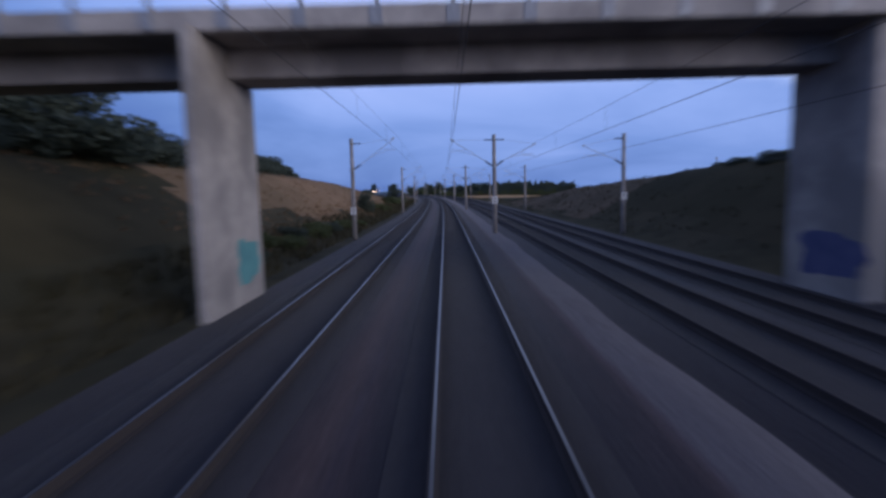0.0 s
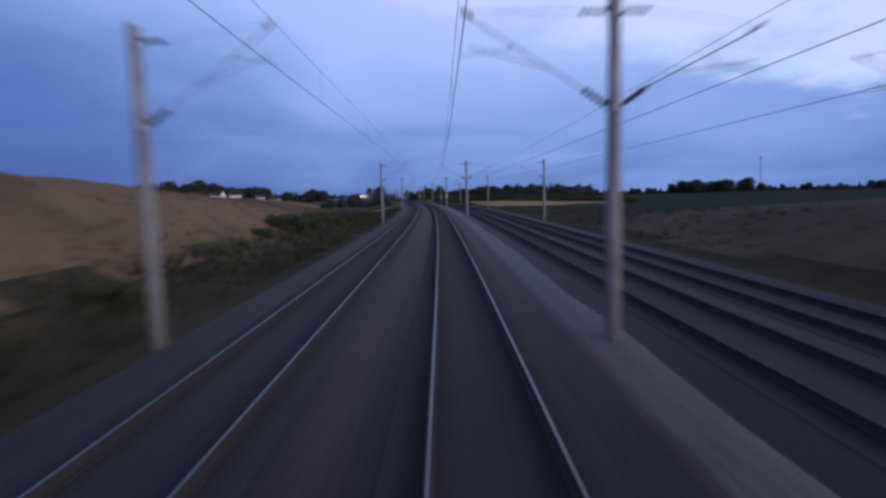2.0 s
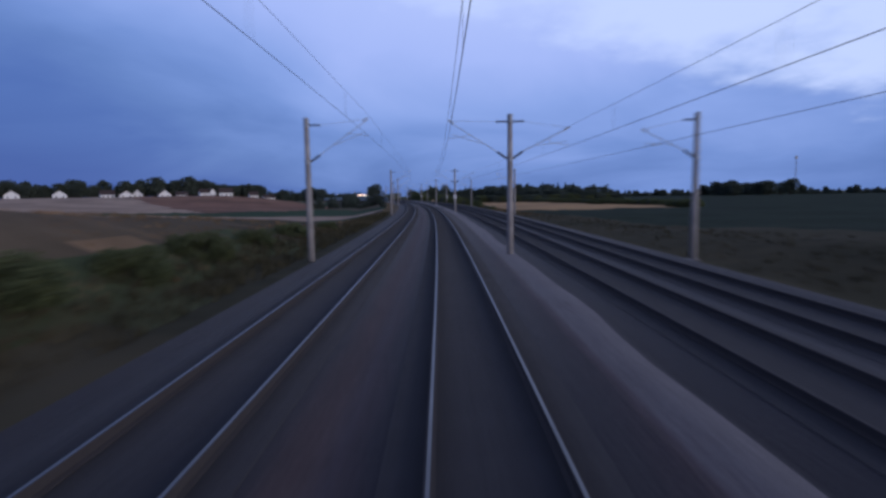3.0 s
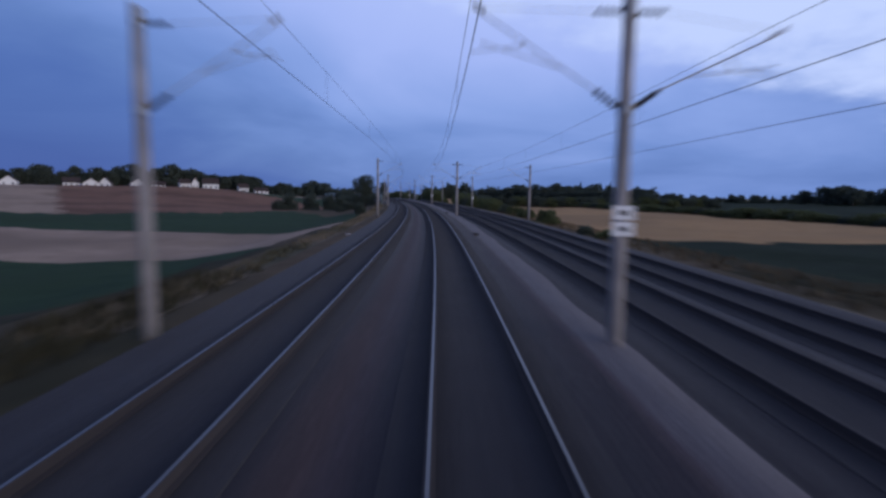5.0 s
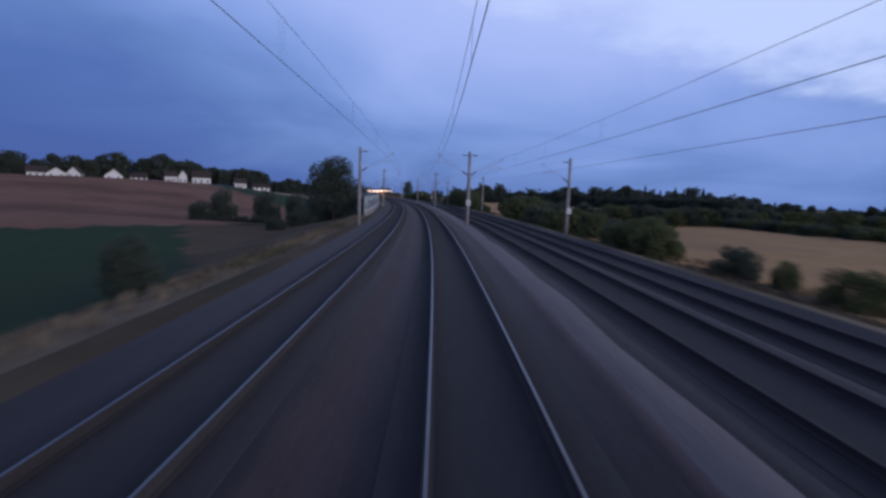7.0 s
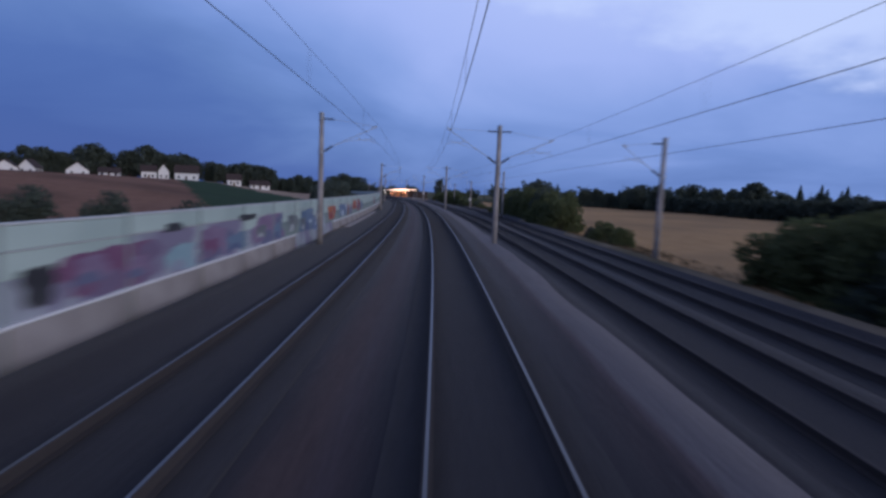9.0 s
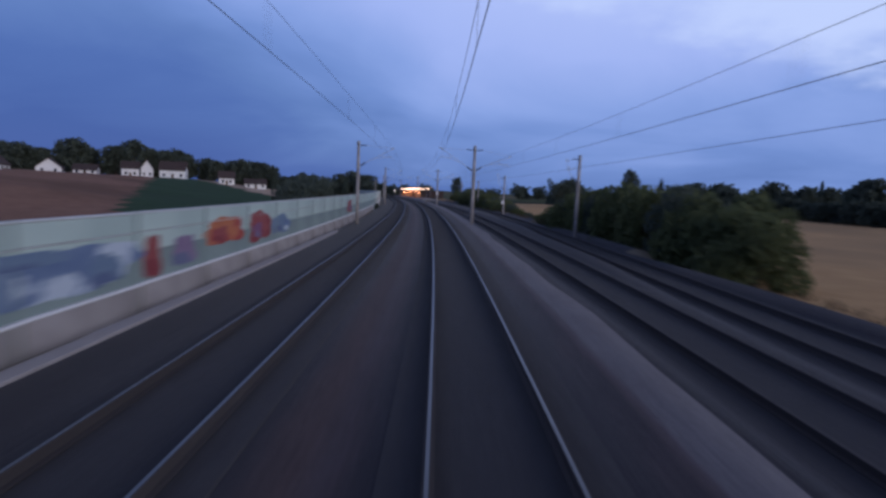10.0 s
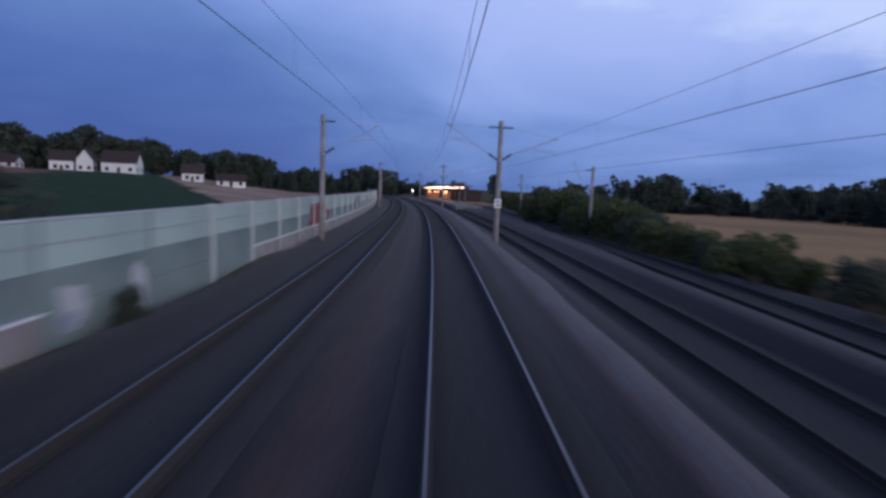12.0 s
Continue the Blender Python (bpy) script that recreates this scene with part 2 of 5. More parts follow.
M_NEEDLE = material("dark_conifer_needles", (0.075, 0.10, 0.08), (0.105, 0.13, 0.10), 1.2, 0.85, vary=0.3, spec=0.12, through_light=0.4)
M_BARK = material("grey_brown_bark", (0.06, 0.048, 0.038), (0.10, 0.08, 0.065), 6, 0.9, 0.5)
M_PLASTER = material("white_house_plaster", (0.74, 0.72, 0.69), (0.82, 0.80, 0.77), 0.8, 0.85, 0.1, vary=0.12)
M_ROOF = material("brown_roof_tiles", (0.055, 0.04, 0.037), (0.10, 0.066, 0.058), 2.5, 0.85, 0.4, vary=0.35)
M_PANE = material("dark_window_glass", (0.02, 0.025, 0.035), (0.03, 0.035, 0.05), 3, 0.1, spec=0.5)
M_WOOD = material("brown_wooden_door", (0.10, 0.06, 0.035), (0.15, 0.09, 0.05), 4, 0.6)
M_MINT = material("pale_mint_acrylic_panel", (0.50, 0.61, 0.55), (0.57, 0.67, 0.60), 0.7, 0.35, patch=(0.44, 0.54, 0.49), patch_scale=0.25, vary=0.08)
M_SAGE = material("dull_sage_barrier_panel", (0.235, 0.295, 0.275), (0.30, 0.365, 0.335), 0.6, 0.55, 0.1, 10, patch=(0.20, 0.25, 0.24), patch_scale=0.3, vary=0.14)
M_PALE = material("pale_painted_steel_post", (0.5, 0.52, 0.50), (0.6, 0.61, 0.59), 4, 0.5)
M_PAINT_B = material("blue_spray_paint", (0.095, 0.14, 0.26), (0.21, 0.28, 0.39), 1.3, 0.6, patch=(0.5, 0.56, 0.62), patch_scale=0.9, patch_lo=0.52, patch_hi=0.56)
M_PAINT_C = material("faded_blue_spray_paint", (0.13, 0.19, 0.29), (0.20, 0.27, 0.34), 1.1, 0.6, patch=(0.11, 0.14, 0.24), patch_scale=0.8, patch_lo=0.5, patch_hi=0.56)
M_PAINT_R = material("red_spray_paint", (0.27, 0.055, 0.055), (0.35, 0.105, 0.095), 1.3, 0.6, patch=(0.23, 0.045, 0.05), patch_scale=1.1, patch_lo=0.5, patch_hi=0.54)
M_PAINT_P = material("mauve_spray_paint", (0.20, 0.13, 0.22), (0.32, 0.24, 0.33), 1.1, 0.6, patch=(0.15, 0.16, 0.25), patch_scale=0.9, patch_lo=0.5, patch_hi=0.55)
M_PAINT_G = material("grey_spray_paint", (0.12, 0.13, 0.14), (0.24, 0.26, 0.27), 1.3, 0.6, patch=(0.45, 0.47, 0.48), patch_scale=1.0, patch_lo=0.54, patch_hi=0.58)
M_PAINT_Y = material("ochre_spray_paint", (0.30, 0.215, 0.08), (0.40, 0.30, 0.13), 1.3, 0.6, patch=(0.30, 0.28, 0.22), patch_scale=1.0, patch_lo=0.5, patch_hi=0.56)
M_PAINT_O = material("orange_spray_paint", (0.42, 0.13, 0.06), (0.55, 0.2, 0.09), 1.3, 0.6, patch=(0.36, 0.06, 0.05), patch_scale=1.0, patch_lo=0.5, patch_hi=0.55)
M_PAINT_W = material("whitish_spray_paint", (0.5, 0.5, 0.5), (0.62, 0.61, 0.6), 1.3, 0.6, patch=(0.32, 0.34, 0.4), patch_scale=1.2, patch_lo=0.52, patch_hi=0.58)
M_PAINT_V = material("dull_wine_spray_paint", (0.18, 0.075, 0.15), (0.25, 0.12, 0.20), 1.1, 0.6, patch=(0.19, 0.14, 0.22), patch_scale=0.9, patch_lo=0.5, patch_hi=0.56)
M_PAINT_K = material("black_spray_paint", (0.03, 0.03, 0.035), (0.06, 0.06, 0.065), 1.6, 0.6)
M_LAV = material("faded_lavender_painted_panel", (0.36, 0.39, 0.43), (0.47, 0.49, 0.53), 0.9, 0.6, 0.1, 10, patch=(0.27, 0.24, 0.33), patch_scale=0.55, patch_lo=0.48, patch_hi=0.56, vary=0.2)
M_PAINT_T = material("turquoise_spray_paint", (0.09, 0.26, 0.28), (0.14, 0.36, 0.37), 1.6, 0.6)
M_PAINT_A = material("pale_cyan_spray_paint", (0.24, 0.37, 0.42), (0.32, 0.45, 0.48), 1.4, 0.6, patch=(0.3, 0.33, 0.4), patch_scale=1.0, patch_lo=0.5, patch_hi=0.58)
M_PAINT_D = material("deep_blue_spray_paint", (0.06, 0.08, 0.20), (0.12, 0.13, 0.25), 1.6, 0.6)
M_LAMP = material("warm_platform_lamp", (0.9, 0.8, 0.6), (0.9, 0.8, 0.6), 1, 0.5, emit=(1.0, 0.66, 0.52), emit_strength=7.0)
M_GLOW = material("orange_shelter_lamp", (0.9, 0.6, 0.4), (0.9, 0.6, 0.4), 1, 0.5, emit=(1.0, 0.42, 0.2), emit_strength=14.0)
M_SIGNAL_W = material("white_signal_light", (0.8, 0.8, 0.75), (0.8, 0.8, 0.75), 1, 0.4, emit=(1.0, 0.9, 0.75), emit_strength=8.0)
M_YARD = material("platform_paving", (0.22, 0.20, 0.19), (0.30, 0.28, 0.26), 3, 0.85, 0.2)
M_CANOPY = material("brown_canopy_steel", (0.16, 0.11, 0.08), (0.22, 0.15, 0.11), 3, 0.6)

# ---- the line of the track ----
KAPPA = [0.1674, 0.0498, 0.2801, 0.4337, 0.7948, 0.9315, 0.8227, 0.8615, 0.8938, 1.0405, 0.9606, 0.8902, 0.8288, 0.7756, 0.7302, 0.6921, 0.6609, 0.6363, 0.6181, 0.6060, 0.6000]
GRADE = [-0.02, 0.0, 0.07, 0.24, 0.44, 0.63, 0.81, 0.99, 1.17, 1.31, 1.37, 1.28, 1.08, 0.8, 0.51, 0.24, -0.02, -0.27, -0.5, -0.72, -0.94, -1.15, -1.31]
CANT = [0.0, 0.08, 0.1, 0.81, 1.74, 2.79, 3.56, 3.62, 3.7, 3.66, 3.69, 3.72, 3.72, 3.72]
SS = np.arange(-60, 1300, 4.0)
kk = np.interp(SS, -40 + 60 * np.arange(len(KAPPA)), KAPPA) * 1e-3
TH = np.concatenate([[0], np.cumsum((kk[1:] + kk[:-1]) / 2 * 4)])
TH = TH - TH[15]
TX = np.concatenate([[0], np.cumsum(-(np.sin(TH[1:]) + np.sin(TH[:-1])) / 2 * 4)])
TY = np.concatenate([[0], np.cumsum((np.cos(TH[1:]) + np.cos(TH[:-1])) / 2 * 4)])
TX, TY = TX - TX[15], TY - TY[15]


def heading(s):
    return np.interp(s, SS, TH)


def rail_level(s):
    return np.interp(s, -40 + 50 * np.arange(len(GRADE)), GRADE)


def cant(s):
    return np.interp(s, 40 * np.arange(len(CANT)), CANT)


def at(s, d, z=0.0):
    """World place: s metres along the line, d metres to its right, z above rail level."""
    th = heading(s)
    return Vector((float(np.interp(s, SS, TX) + d * np.cos(th)), float(np.interp(s, SS, TY) + d * np.sin(th)), float(rail_level(s) + z)))


def stand(s, d, z=0.0, turn=0.0):
    p = at(s, d, z)
    return pose(p.x, p.y, p.z, 0, 0, math.degrees(float(heading(s))) + turn)


# the centre lines of the four tracks and how far they lie below the first
def track_d(k, s):
    return (np.interp(s, [40, 140], [-3.95, -4.1]), 0 * s, np.interp(s, [100, 420], [5.7, 6.0]), np.interp(s, [100, 370, 430, 475, 560], [9.1, 9.5, 10.8, 11.7, 16.0]))[k]


def track_drop(k, s):
    return (0 * s, 0 * s, np.interp(s, [60, 200, 400], [-0.16, -0.28, -0.62]), np.interp(s, [90, 200, 400], [-0.28, -0.36, -0.68]))[k]


def walk_edge(s):
    """Ragged outer edge of the gravel walkway between the second and third tracks."""
    return np.interp(s, [60, 200, 365, 440], [3.36, 3.18, 3.22, 3.0]) + 0.09 * np.sin(s * 0.37) * np.sin(s * 0.113 + 1.0) + 0.05 * np.sin(s * 0.83 + 2.0)


def box(bm, x0, x1, y0, y1, z0, z1, m=None):
    vs = [Vector((x, y, z)) for z in (z0, z1) for y in (y0, y1) for x in (x0, x1)]
    if m is not None:
        vs = [m @ v for v in vs]
    v = [bm.verts.new(p) for p in vs]
    for f in ((0, 2, 3, 1), (4, 5, 7, 6), (0, 1, 5, 4), (2, 6, 7, 3), (0, 4, 6, 2), (1, 3, 7, 5)):
        bm.faces.new([v[i] for i in f])
    return v


def tube(bm, points, r, n=6, r_end=None, caps=True):
    """A round bar along points, tapering to r_end."""
    r_end = r if r_end is None else r_end
    rings, last = [], len(points) - 1
    for i, p in enumerate(points):
        p = Vector(p)
        t = (Vector(points[min(i + 1, last)]) - Vector(points[max(i - 1, 0)])).normalized()
        a = t.orthogonal().normalized() if abs(t.z) > 0.99 else t.cross(Vector((0, 0, 1))).normalized()
        b = t.cross(a)
        rr = r + (r_end - r) * i / max(last, 1)
        rings.append([bm.verts.new(p + rr * (a * math.cos(2 * math.pi * j / n) + b * math.sin(2 * math.pi * j / n))) for j in range(n)])
    for r0, r1 in zip(rings, rings[1:]):
        for j in range(n):
            bm.faces.new((r0[j], r0[(j + 1) % n], r1[(j + 1) % n], r1[j]))
    if caps:
        bm.faces.new(rings[0][::-1])
        bm.faces.new(rings[-1])


def mesh_of(name, bm, mat_, smooth=False):
    bmesh.ops.recalc_face_normals(bm, faces=bm.faces)
    me = bpy.data.meshes.new(name)
    bm.to_mesh(me)
    bm.free()
    me.materials.append(mat_)
    if smooth:
        for p in me.polygons:
            p.use_smooth = True
    return me


def part(name, bm, mat_, parent=None, label="", smooth=False):
    ob = new(name, mesh_of(name, bm, mat_, smooth))
    if parent is not None:
        ob.parent = parent
    if label:
        ob["label"] = label
    return ob


def piece(name, me, parent, m):
    ob = new(name, me)
    ob.parent = parent
    ob.matrix_basis = m
    return ob


def root(name, m=None):
    ob = new(name)
    ob.empty_display_size = 0.3
    if m is not None:
        ob.matrix_basis = m
    return ob


# ---- ground ----
def smooth01(v):
    v = np.clip(v, 0, 1)
    return v * v * (3 - 2 * v)


LEFT_NEAR = ([-60, 60, 90, 112, 138, 160, 180, 200, 300, 322, 345, 385, 430, 800], [5.0, 5.2, 4.6, 3.6, 2.3, 1.0, -0.8, -1.7, -1.7, -1.5, -3.2, -3.0, -0.8, -0.6])
LEFT_FAR = ([-60, 100, 150, 200, 300, 430, 800], [5.5, 5.0, 3.2, 2.6, 2.6, 5.0, 5.0])
RIGHT_NEAR = ([-60, 50, 80, 105, 130, 160, 800], [4.6, 4.3, 3.2, 1.9, 0.7, -0.4, -0.4])
RIGHT_FAR = ([-60, 70, 140, 200, 800], [5.5, 4.5, 1.5, 0.8, 0.5])


def land(s, d):
    """Height of the land at s, d (arrays), above the world's zero."""
    rl = rail_level(s)
    tn = np.tan(np.radians(cant(s)))
    z = np.full(np.shape(d), -0.42) + rl
    for k in range(4):
        c, h = track_d(k, s), track_drop(k, s)
        near = 1 - smooth01((np.abs(d - c) - 1.5) / 0.5)
        z = z * (1 - near) + near * (rl + h - 0.20 + (d - c) * tn)
    walkw = smooth01((d - 1.2) / 0.9) * (1 - smooth01((d - walk_edge(s) + 0.13) / 0.25))
    z = z * (1 - walkw) + walkw * (rl - 0.16 + 1.5 * tn)
    base = rl - 0.5 + smooth01((s - 316) / 8) * (0.5 + np.interp(s, [330, 350, 358, 366, 374, 400, 416, 423, 433, 440, 449, 456, 470], [-0.9, -0.8, -0.5, -0.55, -0.85, -0.95, -0.95, -0.65, -0.5, -0.85, -0.4, -0.85, -0.7]))
    ln, lf = np.interp(s, *LEFT_NEAR), np.interp(s, *LEFT_FAR)
    rn, rf = np.interp(s, *RIGHT_NEAR), np.interp(s, *RIGHT_FAR)
    wl = smooth01((-d - 7.6) / 12.5)
    left = base + (ln - base) * wl + (lf - ln) * smooth01((-d - 28) / np.interp(s, [300, 430], [170, 75]))
    z = np.where(d < -7.6, left, z)
    edge = track_d(3, s) + 2.3
    wr = smooth01((d - edge) / 11.0)
    right = base + np.interp(s, [90, 400], [0, -0.5]) * (1 - wr) + (rn - base) * wr + (rf - rn) * smooth01((d - 35) / 180)
    return np.where(d > edge, right, z)


def land_at(s, d):
    return float(land(np.array(s, float), np.array(d, float)))


def nearest(x, y):
    """s and d of a world place."""
    th = np.interp(y, TY, TH)
    s = np.interp(y, TY, SS)
    d = (x - np.interp(y, TY, TX)) * np.cos(th)
    return s + (x - np.interp(y, TY, TX)) * np.sin(th) * 0.0, d


def land_xy(x, y):
    s, d = nearest(x, y)
    return land_at(s, d)


BEDS = np.array([-8.0, -7.6, -6.9, -6.3, -5.9, -5.5, -5.0, -4.5, -4.0, -3.5, -3.0, -2.5, -2.2, -1.9, -1.5, -1.0, -0.5, 0, 0.5, 1.0, 1.5, 1.75, 2.0, 2.3, 2.6,
                 3.12, 3.37, 3.6, 3.9, 4.3, 4.8, 5.4, 6.0, 6.6, 7.1, 7.5, 7.9, 8.4, 8.9, 9.5, 10.1, 10.7, 11.2, 11.6, 12.2, 13.0])
LEFTS = -np.concatenate([[2600, 1700, 1100, 800, 600, 480, 400, 340, 290], np.arange(250, 60, -3.5), np.arange(60, 24, -3.0), np.arange(24, 8.4, -1.2)])
RIGHTS = np.concatenate([np.arange(14, 30, 1.2), np.arange(30, 70, 3.0), np.arange(70, 260, 4.0), [300, 360, 450, 600, 800, 1100, 1700, 2600]])
GD = np.concatenate([LEFTS, BEDS, RIGHTS])
GY = np.concatenate([np.arange(-260, -40, 20.0), np.arange(-40, 540, 2.0), np.arange(540, 720, 4.0), np.arange(720, 1000, 20), [1050, 1120, 1200, 1350, 1600, 2000, 2700, 3600]])
th_y = np.interp(GY, TY, TH)
s_y = np.interp(GY, TY, SS)
x_y = np.interp(GY, TY, TX)
gy = np.repeat(GY[:, None], len(GD), 1)
gs = np.repeat(s_y[:, None], len(GD), 1)
gd = np.repeat(GD[None, :], len(GY), 0)
gd = gd + (walk_edge(gs) - 3.245) * np.interp(gd, [2.0, 3.12, 3.37, 3.9], [0, 1, 1, 0])
gx = x_y[:, None] + gd / np.cos(th_y)[:, None]
gz = land(gs, gd)
rough_land = np.array([noise.noise((x * 0.07, y * 0.07, 3.1)) + 0.5 * noise.noise((x * 0.31, y * 0.31, 1.7)) for x, y in zip(gx.ravel(), gy.ravel())]).reshape(gx.shape)
away = np.clip((np.maximum(-gd - 8, gd - 13)) / 8, 0, 1)
gz = gz + rough_land * 0.35 * away
nd = len(GD)
verts = np.stack([gx, gy, gz], -1).reshape(-1, 3)
idx = np.arange(len(GY) * nd).reshape(len(GY), nd)
faces = np.stack([idx[:-1, :-1], idx[:-1, 1:], idx[1:, 1:], idx[1:, :-1]], -1).reshape(-1, 4)
ground_me = bpy.data.meshes.new("ground")
ground_me.from_pydata(verts.tolist(), [], faces.tolist())
LAND_MATS = [M_BALLAST, M_DRY, M_WEED, M_WHEAT, M_STUB, M_PLOUGH, M_CROP, M_MEADOW, M_VERGE, M_BANK, M_MAIZE, M_HERB, M_STRAW]
BALLAST, DRY, WEED, WHEAT, STUB, PLOUGH, CROP, MEADOW, VERGE, BANK, MAIZE, HERB, STRAW = range(13)
for mt in LAND_MATS:
    ground_me.materials.append(mt)
cx, cy = verts[faces, 0].mean(1), verts[faces, 1].mean(1)
cs, cd = gs.ravel()[faces].mean(1), gd.ravel()[faces].mean(1)


def dust_of(s, d):
    """0 dark ballast, 0.6 rusty dust, 1 pale gravel (arrays)."""
    we = walk_edge(s)
    f = np.interp(d, [-7.4, -5.6, -5.2, -2.95, -2.45, -2.0, -1.6, -1.2, 1.1, 1.6, 2.0, 2.3], [0.26, 0.20, 0.03, 0.06, 0.48, 0.78, 0.54, 0.0, 0.0, 0.34, 0.44, 1.0])
    out = smooth01((d - we + 0.08) / 0.16)
    far = 0.06 + 0.08 * np.exp(-((d - (track_d(2, s) + track_d(3, s)) / 2) / 0.7) ** 2) + 0.25 * smooth01((d - track_d(3, s) - 1.3) / 0.8)
    return f * (1 - out) + far * out


attr = ground_me.attributes.new("dust", "FLOAT", "POINT")
attr.data.foreach_set("value", dust_of(gs, gd).ravel().astype(np.float32))


def cover(x, y, s, d):
    """Which land cover lies at a place."""
    if (-8.35 if s > 318 else -7.0 - 0.25 * math.sin(s * 0.4) if s > 190 else -7.0) < d < track_d(3, s) + 1.9:
        return BALLAST
    if d < 0:
        # darker grass near the bridge, standing in for shade of bridge and hedge
        if s < 27 - 0.6 * (d + 12):
            return BANK if d < -12 else WEED
        if s < 90 and d < -17.5:
            return VERGE
        if s < 150:
            foot = np.interp(s, [0, 32, 50, 70, 90, 110, 125, 150], [13, 12.4, 10.8, 9.9, 10.6, 11.8, 13, 14.8]) + 0.7 * math.sin(s * 0.23) - 1.7 * noise.noise((s * 0.21, d * 0.4, 5.5))
            return (VERGE if s > 134 + 0.8 * d + 22 * noise.noise((s * 0.06, d * 0.09, 1.4)) else DRY) if d < -foot else HERB if 92 + 4 * math.sin(d) < s < 142 and d < -9.2 - 0.5 * math.sin(s * 0.4) else WEED
        if d > np.interp(s, [205, 240, 262], [-13, -10, -9.9]) - 0.5 * math.sin(s * 0.2):
            ragged = 0.3 * math.sin(s * 0.31) + noise.noise((s * 0.16, d * 0.3, 2.7))
            if s > 190 and d > -8.2 - 0.5 * ragged:
                return VERGE
            if s > 190 and d > -9.7 - ragged:
                return STRAW
            return WEED if s > 178 and noise.noise((s * 0.09, d * 0.35, 7.1)) > -0.05 else VERGE if s > 178 else WEED
        if y > 660 or d < -420:
            return MEADOW
        if y < 176:
            return WEED
        if y < 214:
            return WEED if y < 197 else CROP
        if y < 241:
            return STUB
        if 262 < s < 316 and d > -8.4 - (s - 265) * 0.48:
            return VERGE
        if y < min(314, max(242, 271 + (x + 83) * 1.25)):
            return CROP
        if d > -28 and y > 290:
            return WEED
        if y < 423 + (-90 - x) * 1.28:
            return STUB if (x + 78) * 0.78 + (y - 270) * 0.63 < 0 else PLOUGH
        return CROP if y < 517 + (-115 - x) * 0.9 else STUB
    if s < 120:
        return VERGE if s > 52 and d > 13.5 + 0.6 * math.sin(s * 0.3) else BANK if d > 14.5 - 0.8 * math.sin(s * 0.3) or s > 75 else WEED
    if d < track_d(3, s) + np.interp(s, [395, 420, 460], [5, 7.5, 7.5]) + 0.8 * math.sin(s * 0.21):
        return BANK if s < 190 or (s > 410 and d > track_d(3, s) + 2.6) else STRAW if d < track_d(3, s) + 2.5 + 0.5 * math.sin(s * 0.27) else VERGE
    if y < 224 + 0.15 * (x - 15):
        return MAIZE if s > 140 and d > max(15.5, 30 - (s - 143) * 0.2) else BANK
    if s < 346 and d > np.interp(s, [222, 250, 298, 340, 346], [60, 62, 57, 55, 55]):
        return MAIZE
    if s < 605 - (d - 70) * 0.7 and d < np.interp(s, [346, 447, 485, 553, 600], [92, 95, 98, 112, 140]):
        return WHEAT
    return MAIZE if d < 420 and y < 640 else MEADOW


for p, x, y, s, d in zip(ground_me.polygons, cx, cy, cs, cd):
    p.material_index = cover(x, y, s, d)
    p.use_smooth = True
ground = new("ground", ground_me)
tagged(ground, "ballasted railway formation among dry grass banks and fields", "ground", kind="structure")

# ---- tracks ----
RAIL_PROFILE = [(-0.021, 0.001), (0.021, 0.001), (0.036, -0.002), (0.036, -0.038), (0.009, -0.052), (0.009, -0.145), (0.07, -0.160), (0.07, -0.172),
                (-0.07, -0.172), (-0.07, -0.160), (-0.009, -0.145), (-0.009, -0.052), (-0.036, -0.038), (-0.036, -0.002)]


def rail_mesh(k, side, s0, s1):
    bm = bmesh.new()
    rings = []
    for s in np.arange(s0, s1 + 0.1, 4.0):
        c, h, a = float(track_d(k, s)), float(track_drop(k, s)), radians(float(cant(s)))
        rings.append([bm.verts.new(at(s, c + (side * 0.753 + u) * math.cos(a) - v * math.sin(a), h + (side * 0.753 + u) * math.sin(a) + v * math.cos(a)))
                      for u, v in RAIL_PROFILE])
    n = len(RAIL_PROFILE)
    for r0, r1 in zip(rings, rings[1:]):
        for j in range(n):
            f = bm.faces.new((r0[j], r0[(j + 1) % n], r1[(j + 1) % n], r1[j]))
            f.material_index = 0 if j == 0 else 1
    bm.faces.new(rings[0])
    bm.faces.new(rings[-1][::-1])
    me = mesh_of("rail", bm, M_RAIL if k < 2 else M_RUST)
    me.materials.append(M_RUST)
    return me


sl = bmesh.new()
vs = box(sl, -1.3, 1.3, -0.13, 0.13, -0.36, -0.172)
for v in sl.verts:
    if v.co.z > -0.2:
        v.co.y *= 0.8
        v.co.z -= 0.02 * (abs(v.co.x) < 0.4)
SLEEPER_ME = mesh_of("sleeper", sl, M_SLEEPER)


def sleeper_pose(k, s):
    c, h = float(track_d(k, s)), float(track_drop(k, s))
    return stand(s, c, h) @ Matrix.Rotation(-radians(float(cant(s))), 4, "Y")


